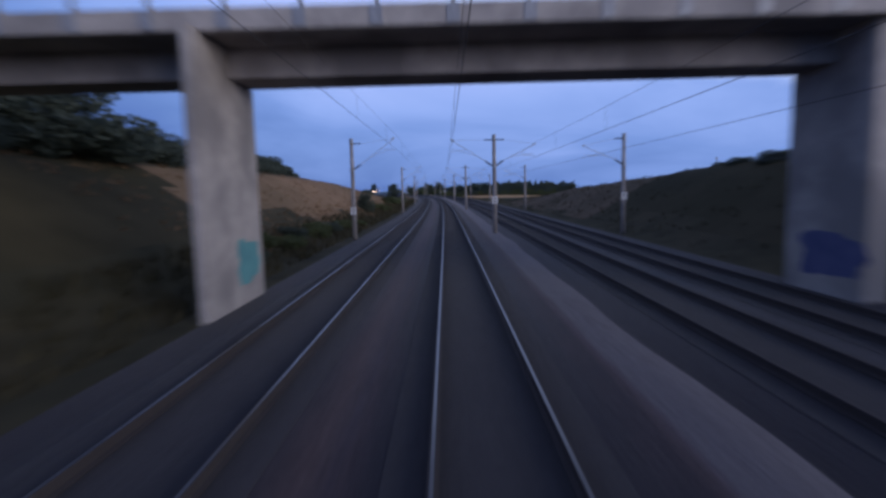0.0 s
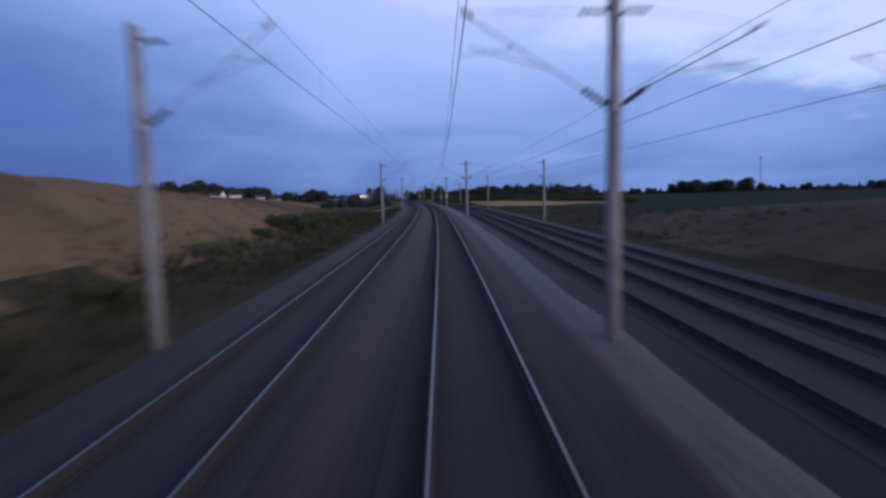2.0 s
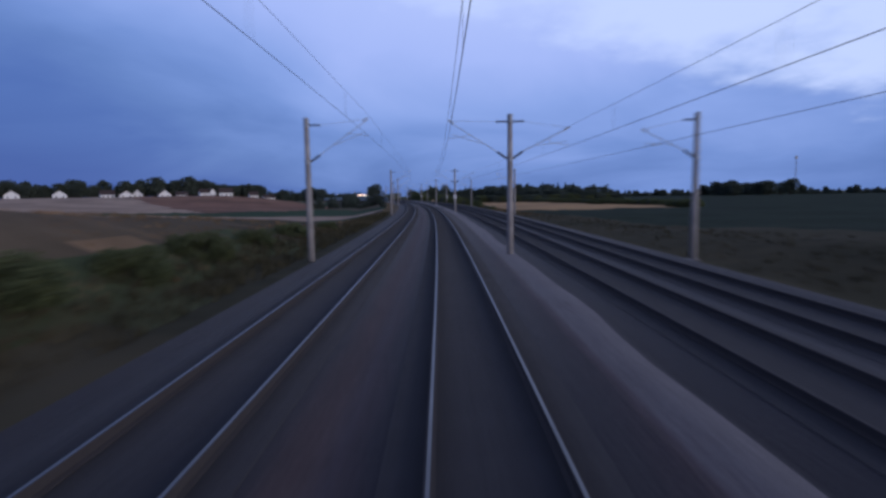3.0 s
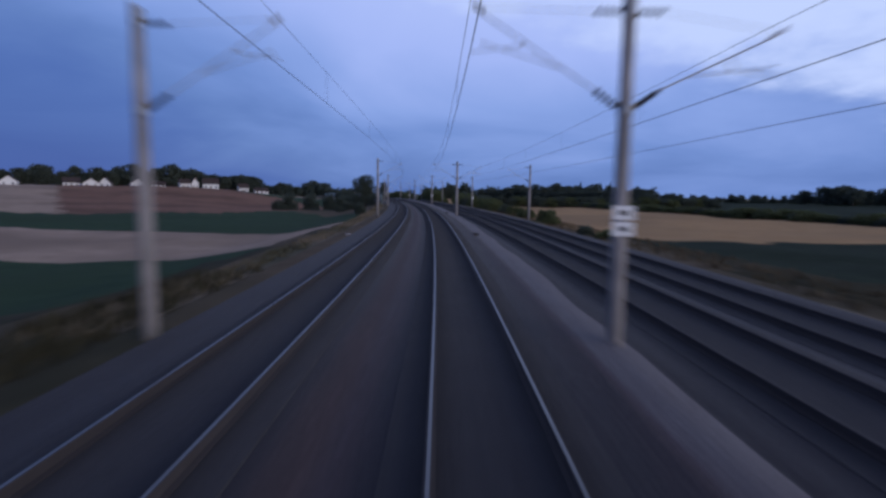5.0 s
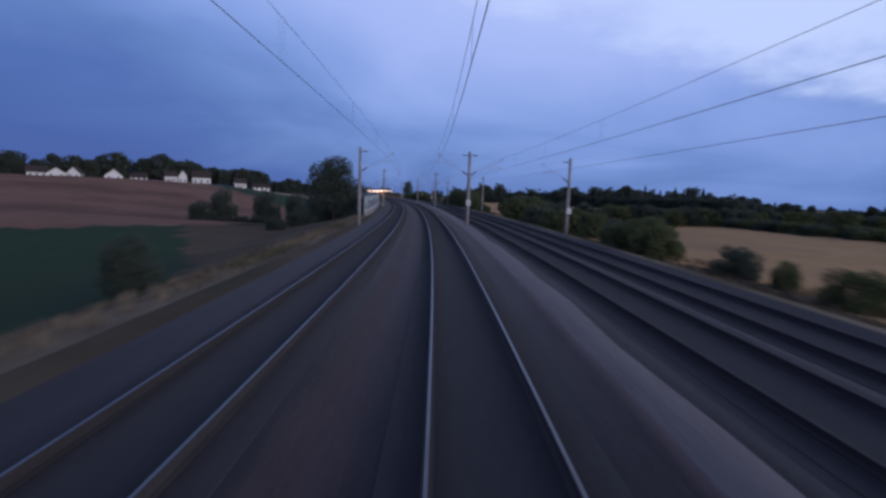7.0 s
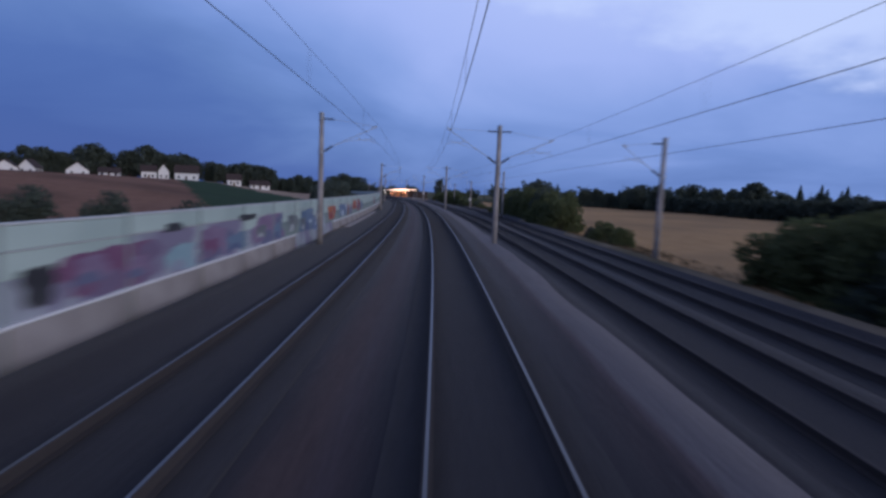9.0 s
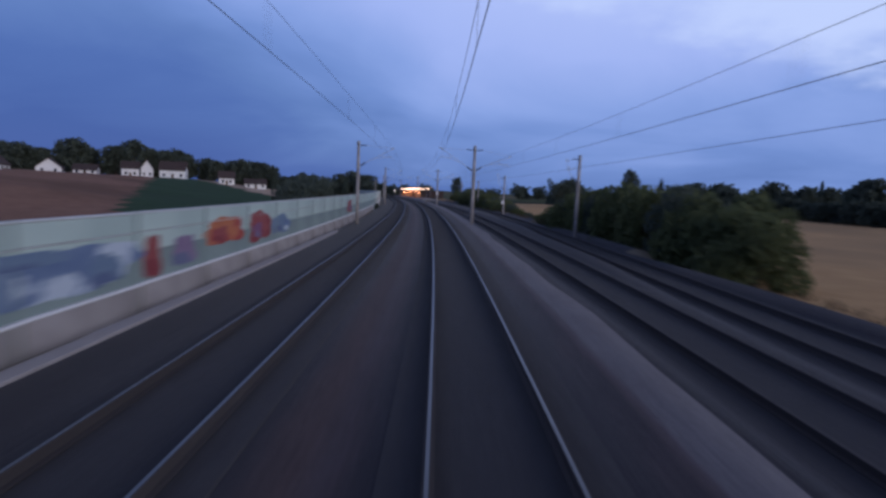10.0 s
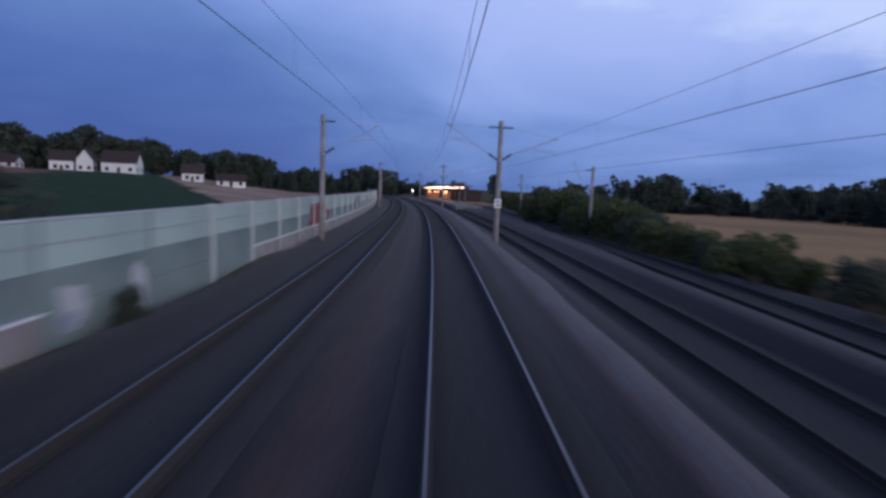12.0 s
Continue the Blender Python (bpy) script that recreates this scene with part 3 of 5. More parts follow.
TRACKS = []
for k, (label, ends) in enumerate((("railway track with polished rails beside the driven one", (-60, 760)), ("driven railway track with polished rails on dark ballast", (-60, 760)),
                                   ("railway track with dull rusty rails beyond the walkway", (-60, 760)), ("outermost railway track with rusty rails by the verge", (-60, 760)))):
    tr = tagged(root("railway_track"), label, "track", "parallel railway tracks")
    for side in (-1, 1):
        rl_ob = new("rail", rail_mesh(k, side, *ends))
        rl_ob.parent = tr
    singles = (40, 220) if k == 1 else (60, 120)
    rest = bmesh.new()
    for s in np.arange(ends[0] + 1, ends[1] - 1, 0.6):
        if singles[0] <= s < singles[1]:
            piece("sleeper", SLEEPER_ME, tr, sleeper_pose(k, s))
        elif s < 560:
            box(rest, -1.3, 1.3, -0.12, 0.12, -0.3, -0.175, sleeper_pose(k, s))
    ob = part("sleeper_rest", rest, M_SLEEPER, tr)
    ob["kind"] = "stuff"
    TRACKS.append(tr)

# ---- overhead line ----
MAST_S = [-14, 36.7, 81.8, 132.8, 188.6, 244.4, 297.8, 351.2, 402.1, 457.5, 511.0, 564.0]


def cone_mesh(name, h, r0, r1, mat_, n=14):
    bm = bmesh.new()
    tube(bm, [(0, 0, -0.7), (0, 0, h * 0.5), (0, 0, h)], r0, n, r1)
    return mesh_of(name, bm, mat_, True)


MAST_ME = cone_mesh("mast_pole", 7.0, 0.17, 0.115, M_MAST)
bmf = bmesh.new()
box(bmf, -0.27, 0.27, -0.27, 0.27, -0.9, 0.0)
bmesh.ops.bevel(bmf, geom=[e for e in bmf.edges], offset=0.03, segments=1, affect="EDGES")
FOOT_ME = mesh_of("foundation", bmf, M_MAST)
bmc = bmesh.new()
tube(bmc, [(0, 0, 6.6), (0, 0, 7.04)], 0.13, 12)
CAP_ME = mesh_of("top_cap", bmc, M_STEEL)
bmc = bmesh.new()
tube(bmc, [(0, 0, 4.82), (0, 0, 5.0)], 0.15, 12)
COLLAR_ME = mesh_of("collar", bmc, M_STEEL)


def insulator(bm, a, b, r=0.07):
    """One ribbed body turned about the line from a to b."""
    a, b = Vector(a), Vector(b)
    ax = (b - a).normalized()
    u = ax.orthogonal().normalized()
    w = ax.cross(u)
    rings = []
    for i in range(21):
        k = r * (0.5, 0.98, 1.0, 0.5)[i % 4]
        c = a.lerp(b, i / 20)
        rings.append([bm.verts.new(c + (u * math.cos(q * 0.785) + w * math.sin(q * 0.785)) * k) for q in range(8)])
    for p, q in zip(rings, rings[1:]):
        for j in range(8):
            bm.faces.new((p[j], p[(j + 1) % 8], q[(j + 1) % 8], q[j]))
    bm.faces.new(rings[0][::-1])
    bm.faces.new(rings[-1])


def wire_drop(k, s):
    """How far a track's wires hang below the first track's."""
    return float((np.interp(s, [60, 120, 205, 260, 440], [0.27, 0.25, 0.06, -0.08, -0.25]), 0.0, np.interp(s, [60, 300, 440], [-0.4, -0.35, -0.55]), np.interp(s, [60, 300, 440], [-0.55, -0.55, -0.75]))[k])


def cantilever(parent, reach, drop=0.0):
    """Bracket arm over a track that lies reach metres to the side; the mast's foot is at z = -0.45."""
    g = 1 if reach > 0 else -1
    arm = bmesh.new()
    z0 = 0.45
    tip = Vector((reach, 0, 6.3 + z0 + drop))
    low = Vector((g * 0.62, 0, 4.82 + z0))
    tube(arm, [low, low.lerp(tip, 0.5), tip], 0.019, 7)
    tube(arm, [tip + Vector((-g * 0.25, 0, -0.10)), tip + Vector((0, 0, 0.06))], 0.035, 7)
    tube(arm, [(g * 0.62, 0, 6.25 + z0), tip], 0.009, 5)
    drop_top = low.lerp(tip, 0.55)
    tube(arm, [drop_top, (reach - g * 0.9, 0, 5.62 + z0 + drop)], 0.015, 6)
    tube(arm, [low.lerp(tip, 0.25), (reach - g * 0.15, 0, 5.66 + z0 + drop)], 0.014, 6)
    tube(arm, [(reach - g * 0.95, 0, 5.6 + z0 + drop), (reach, 0, 5.48 + z0 + drop)], 0.012, 5)
    a = part("bracket_arm", arm, M_ARM, parent, "thin steel tube bracket arm")
    ins = bmesh.new()
    insulator(ins, (g * 0.16, 0, 4.50 + z0), low)
    part("insulator", ins, M_INSUL, a, "dark ribbed porcelain insulator")
    ins2 = bmesh.new()
    insulator(ins2, (g * 0.1, 0, 6.25 + z0), (g * 0.68, 0, 6.25 + z0), 0.055)
    part("insulator", ins2, M_INSUL, a, "dark ribbed porcelain insulator")
    return a


def mast(s, d, reaches, label, drops, base=-0.45):
    m = tagged(root("catenary_mast", stand(s, d, base)), label, "mast", "overhead line masts")
    piece("mast_pole", MAST_ME, m, Matrix())
    if base < -0.4:
        piece("foundation", FOOT_ME, m, Matrix())
    piece("collar", COLLAR_ME, m, Matrix())
    piece("top_cap", CAP_ME, m, Matrix())
    for r, dp in zip(reaches, drops):
        cantilever(m, r, dp - 0.45 - base)
    return m


def plate(s, d, z, double=False):
    """A white number plate on a mast, its digits shown as plain bars."""
    w, h, bars = (0.42, 0.27, 1) if double else (0.38, 0.5, 2)
    p = tagged(root("number_plate", stand(s, d, z)), "white enamel number plate strapped to a concrete mast", "sign", "mast number plates")
    bm = bmesh.new()
    for k in range(2 if double else 1):
        box(bm, -w / 2, w / 2, -0.21, -0.195, -h / 2 - k * (h + 0.04), h / 2 - k * (h + 0.04))
    part("panel", bm, M_PLATE, p)
    for k in range(2 if double else 1):
        for i in range(bars):
            bm = bmesh.new()
            zz_ = (h * (0.2 - 0.4 * i) if bars == 2 else 0) - k * (h + 0.04)
            box(bm, -w * 0.22, w * 0.22, -0.217, -0.211, zz_ - 0.045, zz_ + 0.045)
            part("digit_bar", bm, M_INK, p)
    bm = bmesh.new()
    box(bm, -0.19, 0.19, -0.194, -0.165, -0.03, 0.03)
    part("strap", bm, M_STEEL, p)
    return p


LEFT_MASTS = [-14, 37.2, 83.0, 133.2, 189.8, 245.0, 298.0, 350.6, 402.3, 458.2, 511.0, 564.0]
for s in MAST_S:
    mast(s, 2.85, (float(track_d(2, s)) - 2.85, -2.95), "tall tapered concrete mast with arms over two tracks", (wire_drop(2, s), 0.0))
for s in LEFT_MASTS:
    mast(s, -7.0, (3.0,), "tall tapered concrete mast at the track's grassy edge", (wire_drop(0, s),), base={245.0: -0.15, 350.6: -0.25}.get(s, -0.45))
RIGHT_MASTS = [(-14, 12.0, -0.5), (37.5, 12.0, -0.5), (83.8, 12.3, -0.5), (132.6, 11.8, -0.5), (188.0, 12.0, -0.55), (244.8, 12.1, -0.65), (297.6, 12.0, -0.7),
               (350.0, 11.8, -0.85), (400.0, 11.3, -1.0), (440.0, 12.2, -1.65), (474.0, 13.5, -1.8), (520.0, 17.5, -1.1)]
for s, d, zb in RIGHT_MASTS:
    mast(s, d, (float(track_d(3, s)) - d,), "tall tapered concrete mast on the far verge", (wire_drop(3, s),), base=zb)
for s, d, z, dbl in [(36.7, 2.85, 2.15, False), (188.6, 2.85, 2.5, True), (297.6, 2.85, 2.0, False), (457.5, 2.85, 2.1, False), (37.5, 12.0, 2.2, False), (297.6, 12.1, 1.6, False), (440.0, 12.0, 1.2, False), (37.2, -7.0, 1.6, False)]:
    plate(s, d, z, double=dbl)


def wire(k, kind, label):
    w = bmesh.new()
    low = []
    for a, b in zip(MAST_S, MAST_S[1:]):
        for j in range(8):
            f = j / 8
            s = a + (b - a) * f
            st = 0.13 * (1 if MAST_S.index(a) % 2 else -1) * (1 - 2 * f)
            if k == 1:
                st = -0.13
            h = wire_drop(k, s)
            zw = 5.48 + h if kind == "contact" else 6.46 + h - 0.12 * 4 * f * (1 - f)
            low.append(at(s, float(track_d(k, s)) + st, zw))
    tube(w, low, 0.0095 if kind == "contact" else 0.007, 4, caps=False)
    ob = part("contact_wire" if kind == "contact" else "messenger_wire", w, M_WIRE)
    tagged(ob, label, "wire", "overhead wires")
    return ob


def droppers(k):
    bm = bmesh.new()
    for a, b in zip(MAST_S[:-1], MAST_S[1:]):
        for f in (0.12, 0.31, 0.5, 0.69, 0.88):
            s = a + (b - a) * f
            h = wire_drop(k, s)
            st = -0.13 if k == 1 else 0.13 * (1 if MAST_S.index(a) % 2 else -1) * (1 - 2 * f)
            d = float(track_d(k, s)) + st
            tube(bm, [at(s, d, 5.48 + h), at(s, d, 6.46 + h - 0.12 * 4 * f * (1 - f))], 0.005, 3)
    return bm


for k in range(4):
    wire(k, "contact", "thin tarnished contact wire over a track")
    if k < 3:
        ms = wire(k, "messenger", "thin sagging messenger wire above a contact wire")
        part("dropper", droppers(k), M_WIRE, ms)["kind"] = "stuff"

# ---- road bridge over the line ----
bridge = tagged(root("road_bridge"), "grey concrete road bridge with railings across the tracks", "bridge")
B0, B1 = -30.0, 34.0
bm = bmesh.new()
box(bm, B0, B1, 13.9, 19.2, 7.1, 7.45)
part("deck_slab", bm, M_CONC_D, bridge)
bm = bmesh.new()
box(bm, B0, B1, 15.7, 17.4, 6.25, 7.098)
part("girder", bm, M_CONC_D, bridge)
for y0 in (13.86, 18.94):
    bm = bmesh.new()
    box(bm, B0, B1, y0, y0 + 0.3, 7.05, 7.62)
    bmesh.ops.bevel(bm, geom=list(bm.edges), offset=0.03, segments=1, affect="EDGES")
    part("edge_beam", bm, M_CONC, bridge)
    for x in np.arange(B0 + 0.5, B1, 1.95):
        bm = bmesh.new()
        box(bm, x - 0.05, x + 0.05, y0 + 0.1, y0 + 0.2, 7.6, 8.65)
        box(bm, x - 0.16, x + 0.16, y0 - 0.03, y0 + 0.02, 7.1, 7.6)
        part("railing_post", bm, M_STEEL, bridge)
    for z in (8.1, 8.62):
        bm = bmesh.new()
        tube(bm, [(B0 + 0.3, y0 + 0.15, z), (B1 - 0.3, y0 + 0.15, z)], 0.04, 8)
        part("handrail", bm, M_STEEL, bridge)
for x0, x1, y0 in ((-7.05, -6.75, 13.4), (10.7, 11.5, 14.2)):
    bm = bmesh.new()
    box(bm, x0, x1, y0, 17.6, -1.2, 7.098)
    bmesh.ops.bevel(bm, geom=[e for e in bm.edges if abs(e.verts[0].co.z - e.verts[1].co.z) > 3], offset=0.06, segments=2, affect="EDGES")
    part("pier", bm, M_CONC, bridge)


def paint_patch(name, w, h, mat_, m, label, seed):
    """A flat painted shape with a wavy edge, 4 mm off the wall; local x along the wall, z up, facing -y."""
    rnd = random.Random(seed)
    bm = bmesh.new()
    n = 28
    ph = [rnd.uniform(0, 6.28) for _ in range(3)]
    rim = []
    for j in range(n):
        a = 2 * math.pi * j / n
        sq = 1 / max(abs(math.cos(a)), abs(math.sin(a))) ** 0.75
        r = sq * (0.86 + 0.09 * math.sin(3 * a + ph[0]) + 0.06 * math.sin(5 * a + ph[1]) + 0.05 * math.sin(9 * a + ph[2]))
        rim.append((math.cos(a) * r * w / 2, math.sin(a) * r * h / 2))
    f0 = bm.faces.new([bm.verts.new((x, 0, z)) for x, z in rim])
    ex = bmesh.ops.extrude_face_region(bm, geom=[f0])
    for v in ex["geom"]:
        if isinstance(v, bmesh.types.BMVert):
            v.co.y += 0.003
    ob = part(name, bm, mat_)
    ob.matrix_basis = m
    return tagged(ob, label, "graffiti", "sprayed graffiti")


paint_patch("graffiti", 2.0, 1.5, M_PAINT_T, pose(-6.742, 16.3, 0.85, 0, 0, 90), "turquoise sprayed patch on a concrete bridge pier", 3)
paint_patch("graffiti", 3.0, 1.5, M_PAINT_D, pose(10.692, 15.5, 0.75, 0, 0, -90), "dark blue sprayed patch on a concrete bridge pier", 4)

# ---- noise barrier ----
WALL_D, WALL_S0, WALL_S1, BAY = -8.3, 318.0, 640.0, 4.0
wall = tagged(root("noise_barrier"), "long pale green panelled noise barrier on a concrete plinth", "barrier")


def bay_mesh(name, mat_, x0, x1, z0, z1, t0, t1):
    bm = bmesh.new()
    box(bm, t0, t1, x0, x1, z0, z1)
    bmesh.ops.bevel(bm, geom=list(bm.edges), offset=0.012, segments=1, affect="EDGES")
    return mesh_of(name, bm, mat_)


W_POST = bay_mesh("post", M_SAGE, -0.07, 0.07, -1.3, 1.97, -0.1, 0.07)
W_POST_PALE = bay_mesh("post", M_PALE, -0.1, 0.1, -1.3, 1.99, -0.1, 0.12)
W_PLINTH = bay_mesh("plinth", M_PLINTH, 0.1, BAY - 0.1, -1.3, 0.078, -0.08, 0.11)
W_RAIL = bay_mesh("bottom_rail", M_PLATE, 0.0, BAY, 0.08, 0.148, -0.08, 0.135)
W_PLINTH_P = bay_mesh("plinth", M_LAV, 0.1, BAY - 0.1, -1.3, 0.145, -0.08, 0.05)
W_PLINTH_S = bay_mesh("plinth", M_SAGE, 0.1, BAY - 0.1, -1.3, 0.145, -0.05, 0.05)
W_LOW_P = bay_mesh("lower_panel", M_LAV, 0.09, BAY - 0.09, 0.15, 0.926, -0.05, 0.05)
W_MID_P = bay_mesh("middle_panel", M_LAV, 0.09, BAY - 0.09, 0.93, 1.42, -0.04, 0.045)
W_LOW = bay_mesh("lower_panel", M_SAGE, 0.09, BAY - 0.09, 0.15, 0.926, -0.05, 0.05)
W_MID = bay_mesh("middle_panel", M_MINT, 0.09, BAY - 0.09, 0.93, 1.42, -0.04, 0.045)
W_BAR = bay_mesh("glazing_bar", M_PALE, 0.09, BAY - 0.09, 1.424, 1.455, -0.05, 0.07)
W_TOP = bay_mesh("upper_panel", M_MINT, 0.09, BAY - 0.09, 1.459, 1.9, -0.04, 0.055)
W_CAP = bay_mesh("cap_rail", M_PALE, 0.09, BAY - 0.09, 1.902, 1.96, -0.06, 0.07)
for i in range(int((WALL_S1 - WALL_S0) / BAY)):
    s = WALL_S0 + BAY * i
    m = stand(s, WALL_D, 0.0)
    painted, low_painted, low_plain = 320 < s < 345, 349 < s < 361, 437 < s < 449
    parts_ = [("post", W_POST_PALE if s > 445 else W_POST), ("plinth", W_PLINTH_P if low_painted else W_PLINTH_S if low_plain else W_PLINTH), ("lower_panel", W_LOW_P if painted else W_LOW),
              ("middle_panel", W_MID_P if painted and i % 3 else W_MID), ("glazing_bar", W_BAR), ("upper_panel", W_TOP), ("cap_rail", W_CAP)]
    if not low_painted and not low_plain:
        parts_.append(("bottom_rail", W_RAIL))
    for nm, me in parts_:
        piece(nm, me, wall, m)


trough = tagged(root("cable_trough"), "pale concrete cable trough with lids before the barrier", "trough")
bm = bmesh.new()
box(bm, -0.2, 0.2, 0.006, 0.994, -0.12, 0.0)
bmesh.ops.bevel(bm, geom=list(bm.edges), offset=0.012, segments=1, affect="EDGES")
LID_ME = mesh_of("lid", bm, M_PLINTH)
rl_ = random.Random(8)
for i in range(30):
    s = 364.0 + i
    piece("lid", LID_ME, trough, stand(s, -7.45, land_at(s, -7.45) - float(rail_level(s)) + 0.07 + rl_.uniform(-0.008, 0.008), rl_.uniform(-0.5, 0.5)))


def on_wall(s, z, off=0.062):
    return stand(s, WALL_D + off, z, 90)


for i, (s, z, w, h, mt, tone) in enumerate([
        (324.6, 0.65, 4.6, 0.9, M_PAINT_P, "pale mauve"), (328.7, 0.82, 2.3, 0.95, M_PAINT_Y, "ochre"), (331.0, 0.72, 1.0, 0.9, M_PAINT_K, "black"), (333.5, 0.72, 4.3, 1.25, M_PAINT_V, "dull wine"),
        (336.7, 0.55, 2.0, 0.9, M_PAINT_A, "pale cyan"), (339.3, 0.72, 3.6, 1.25, M_PAINT_P, "mauve"), (341.3, 0.6, 2.4, 0.7, M_PAINT_C, "dull blue"), (345.4, 0.78, 5.2, 1.5, M_PAINT_P, "grey mauve"),
        (349.6, 0.8, 2.2, 1.0, M_PAINT_G, "grey"), (353.2, 0.72, 4.4, 1.5, M_PAINT_C, "dull blue"), (356.8, 0.55, 3.8, 1.6, M_PAINT_B, "blue and white"), (361.6, 0.85, 3.6, 1.2, M_PAINT_O, "orange red"),
        (367.5, 0.85, 5.6, 1.15, M_PAINT_B, "dull blue"), (370.7, 0.72, 0.95, 1.3, M_PAINT_R, "red"), (372.5, 0.7, 1.6, 1.0, M_PAINT_P, "pale mauve"), (375.7, 1.05, 3.9, 1.05, M_PAINT_O, "orange red"),
        (379.6, 0.95, 3.2, 1.4, M_PAINT_R, "red"), (382.6, 0.85, 3.0, 1.0, M_PAINT_C, "faded blue"), (406.8, 0.9, 3.6, 1.3, M_PAINT_R, "wine red"), (438.9, 0.05, 1.0, 1.1, M_PAINT_W, "whitish"), (441.4, 0.0, 0.9, 1.4, M_PAINT_W, "whitish"),
        (463.9, 0.72, 7.4, 1.85, M_PAINT_R, "brick red"), (487.0, 0.95, 8.0, 1.6, M_PAINT_G, "grey"), (500.0, 0.9, 3.0, 1.4, M_PAINT_G, "grey")]):
    paint_patch("graffiti", w, h, mt, on_wall(s, z, 0.062 if i % 2 else 0.067), tone + " sprayed graffiti on the noise barrier", 20 + i)
# smaller shapes sprayed over the large ones
for i, (s, z, w, h, mt, tone) in enumerate([
        (323.6, 0.75, 1.1, 0.5, M_PAINT_W, "whitish"), (325.8, 0.5, 1.3, 0.45, M_PAINT_C, "dull blue"), (328.4, 0.7, 1.0, 0.5, M_PAINT_W, "whitish"), (332.6, 0.8, 1.3, 0.7, M_PAINT_P, "mauve"), (334.4, 0.6, 1.1, 0.6, M_PAINT_P, "mauve"), (336.3, 1.47, 1.2, 0.28, M_PAINT_K, "black"),
        (338.8, 0.6, 1.4, 0.7, M_PAINT_V, "dull wine"), (342.4, 1.45, 2.2, 0.28, M_PAINT_K, "black"), (344.2, 0.75, 1.5, 0.6, M_PAINT_G, "grey"), (346.6, 0.6, 1.3, 0.8, M_PAINT_C, "dull blue"), (352.0, 0.6, 1.3, 0.8, M_PAINT_G, "grey"), (353.9, 0.8, 1.0, 0.6, M_PAINT_B, "blue"),
        (355.9, 0.75, 1.1, 0.9, M_PAINT_W, "whitish"), (357.6, 0.35, 1.0, 0.7, M_PAINT_W, "whitish"), (361.2, 0.7, 1.4, 0.5, M_PAINT_R, "red"), (366.4, 1.2, 2.2, 0.35, M_PAINT_C, "dull blue"), (368.7, 0.7, 1.3, 0.8, M_PAINT_C, "dull blue"), (375.2, 0.95, 1.4, 0.6, M_PAINT_R, "red"),
        (379.2, 0.8, 1.2, 0.7, M_PAINT_V, "dull wine"), (383.8, 0.75, 1.4, 0.6, M_PAINT_B, "blue"), (407.4, 0.75, 1.5, 0.5, M_PAINT_V, "dull wine")]):
    paint_patch("graffiti", w, h, mt, on_wall(s, z, 0.0715), tone + " sprayed letter shape over older graffiti", 60 + i)

# ---- plants ----


def leaf_crown(seed, lobes, leaves, size):
    """Many small leaf quads scattered through overlapping lobes (x, y, z, r)."""
    rnd = random.Random(seed)
    v, f = [], []
    vol = [l[3] ** 2 for l in lobes]
    for lx, ly, lz, lr in lobes:
        for _ in range(int(leaves * lr * lr / sum(vol))):
            while True:
                p = Vector((rnd.uniform(-1, 1), rnd.uniform(-1, 1), rnd.uniform(-1, 1)))
                if 0.05 < p.length < 1:
                    break
            p = p.normalized() * (0.45 + 0.6 * rnd.random() ** 0.6)
            c = Vector((lx, ly, lz)) + Vector((p.x, p.y, p.z * 0.85)) * lr
            a = Vector((rnd.gauss(0, 1), rnd.gauss(0, 1), rnd.gauss(0, 0.7))).normalized()
            b = a.orthogonal().normalized()
            b = (b * math.cos(rnd.random() * 6.28) + a.cross(b) * math.sin(rnd.random() * 6.28)).normalized()
            k = size * rnd.uniform(0.6, 1.4)
            n = len(v)
            v += [c - a * k, c + b * k * 0.6, c + a * k, c - b * k * 0.6]
            f.append((n, n + 1, n + 2, n + 3))
    return v, f


def crown_mesh(name, data, mat_):
    me = bpy.data.meshes.new(name)
    me.from_pydata(data[0], [], data[1])
    me.materials.append(mat_)
    return me


def leafy_tree(seed, h, spread, leaves, mat_, size, low=0.25):
    rnd = random.Random(seed)
    t = root("tree")
    bm = bmesh.new()
    tube(bm, [(0, 0, -0.4), (0.05, 0.02, h * 0.3), (0.1, 0.05, h * 0.62)], 0.035 * h, 8, 0.012 * h)
    lobes = []
    for i in range(11):
        a = i * 2.4 + rnd.random()
        zz_ = h * (low + 0.1 + (0.85 - low) * i / 11)
        rr = spread * (0.55 if zz_ < h * 0.7 else 0.35) * rnd.uniform(0.6, 1.1)
        q = Vector((math.cos(a) * rr, math.sin(a) * rr, zz_))
        lobes.append((q.x, q.y, q.z, spread * rnd.uniform(0.38, 0.56)))
        tube(bm, [(0.05, 0.02, max(0.1 * h, zz_ - 0.25 * h)), q * 0.55 + Vector((0, 0, zz_ * 0.4)), q], 0.010 * h, 5, 0.004 * h)
    lobes.append((0.1, 0, h * 0.86, spread * 0.4))
    part("trunk", bm, M_BARK, t)
    c = new("crown", crown_mesh("crown", leaf_crown(seed, lobes, leaves, size), mat_))
    c.parent = t
    return t


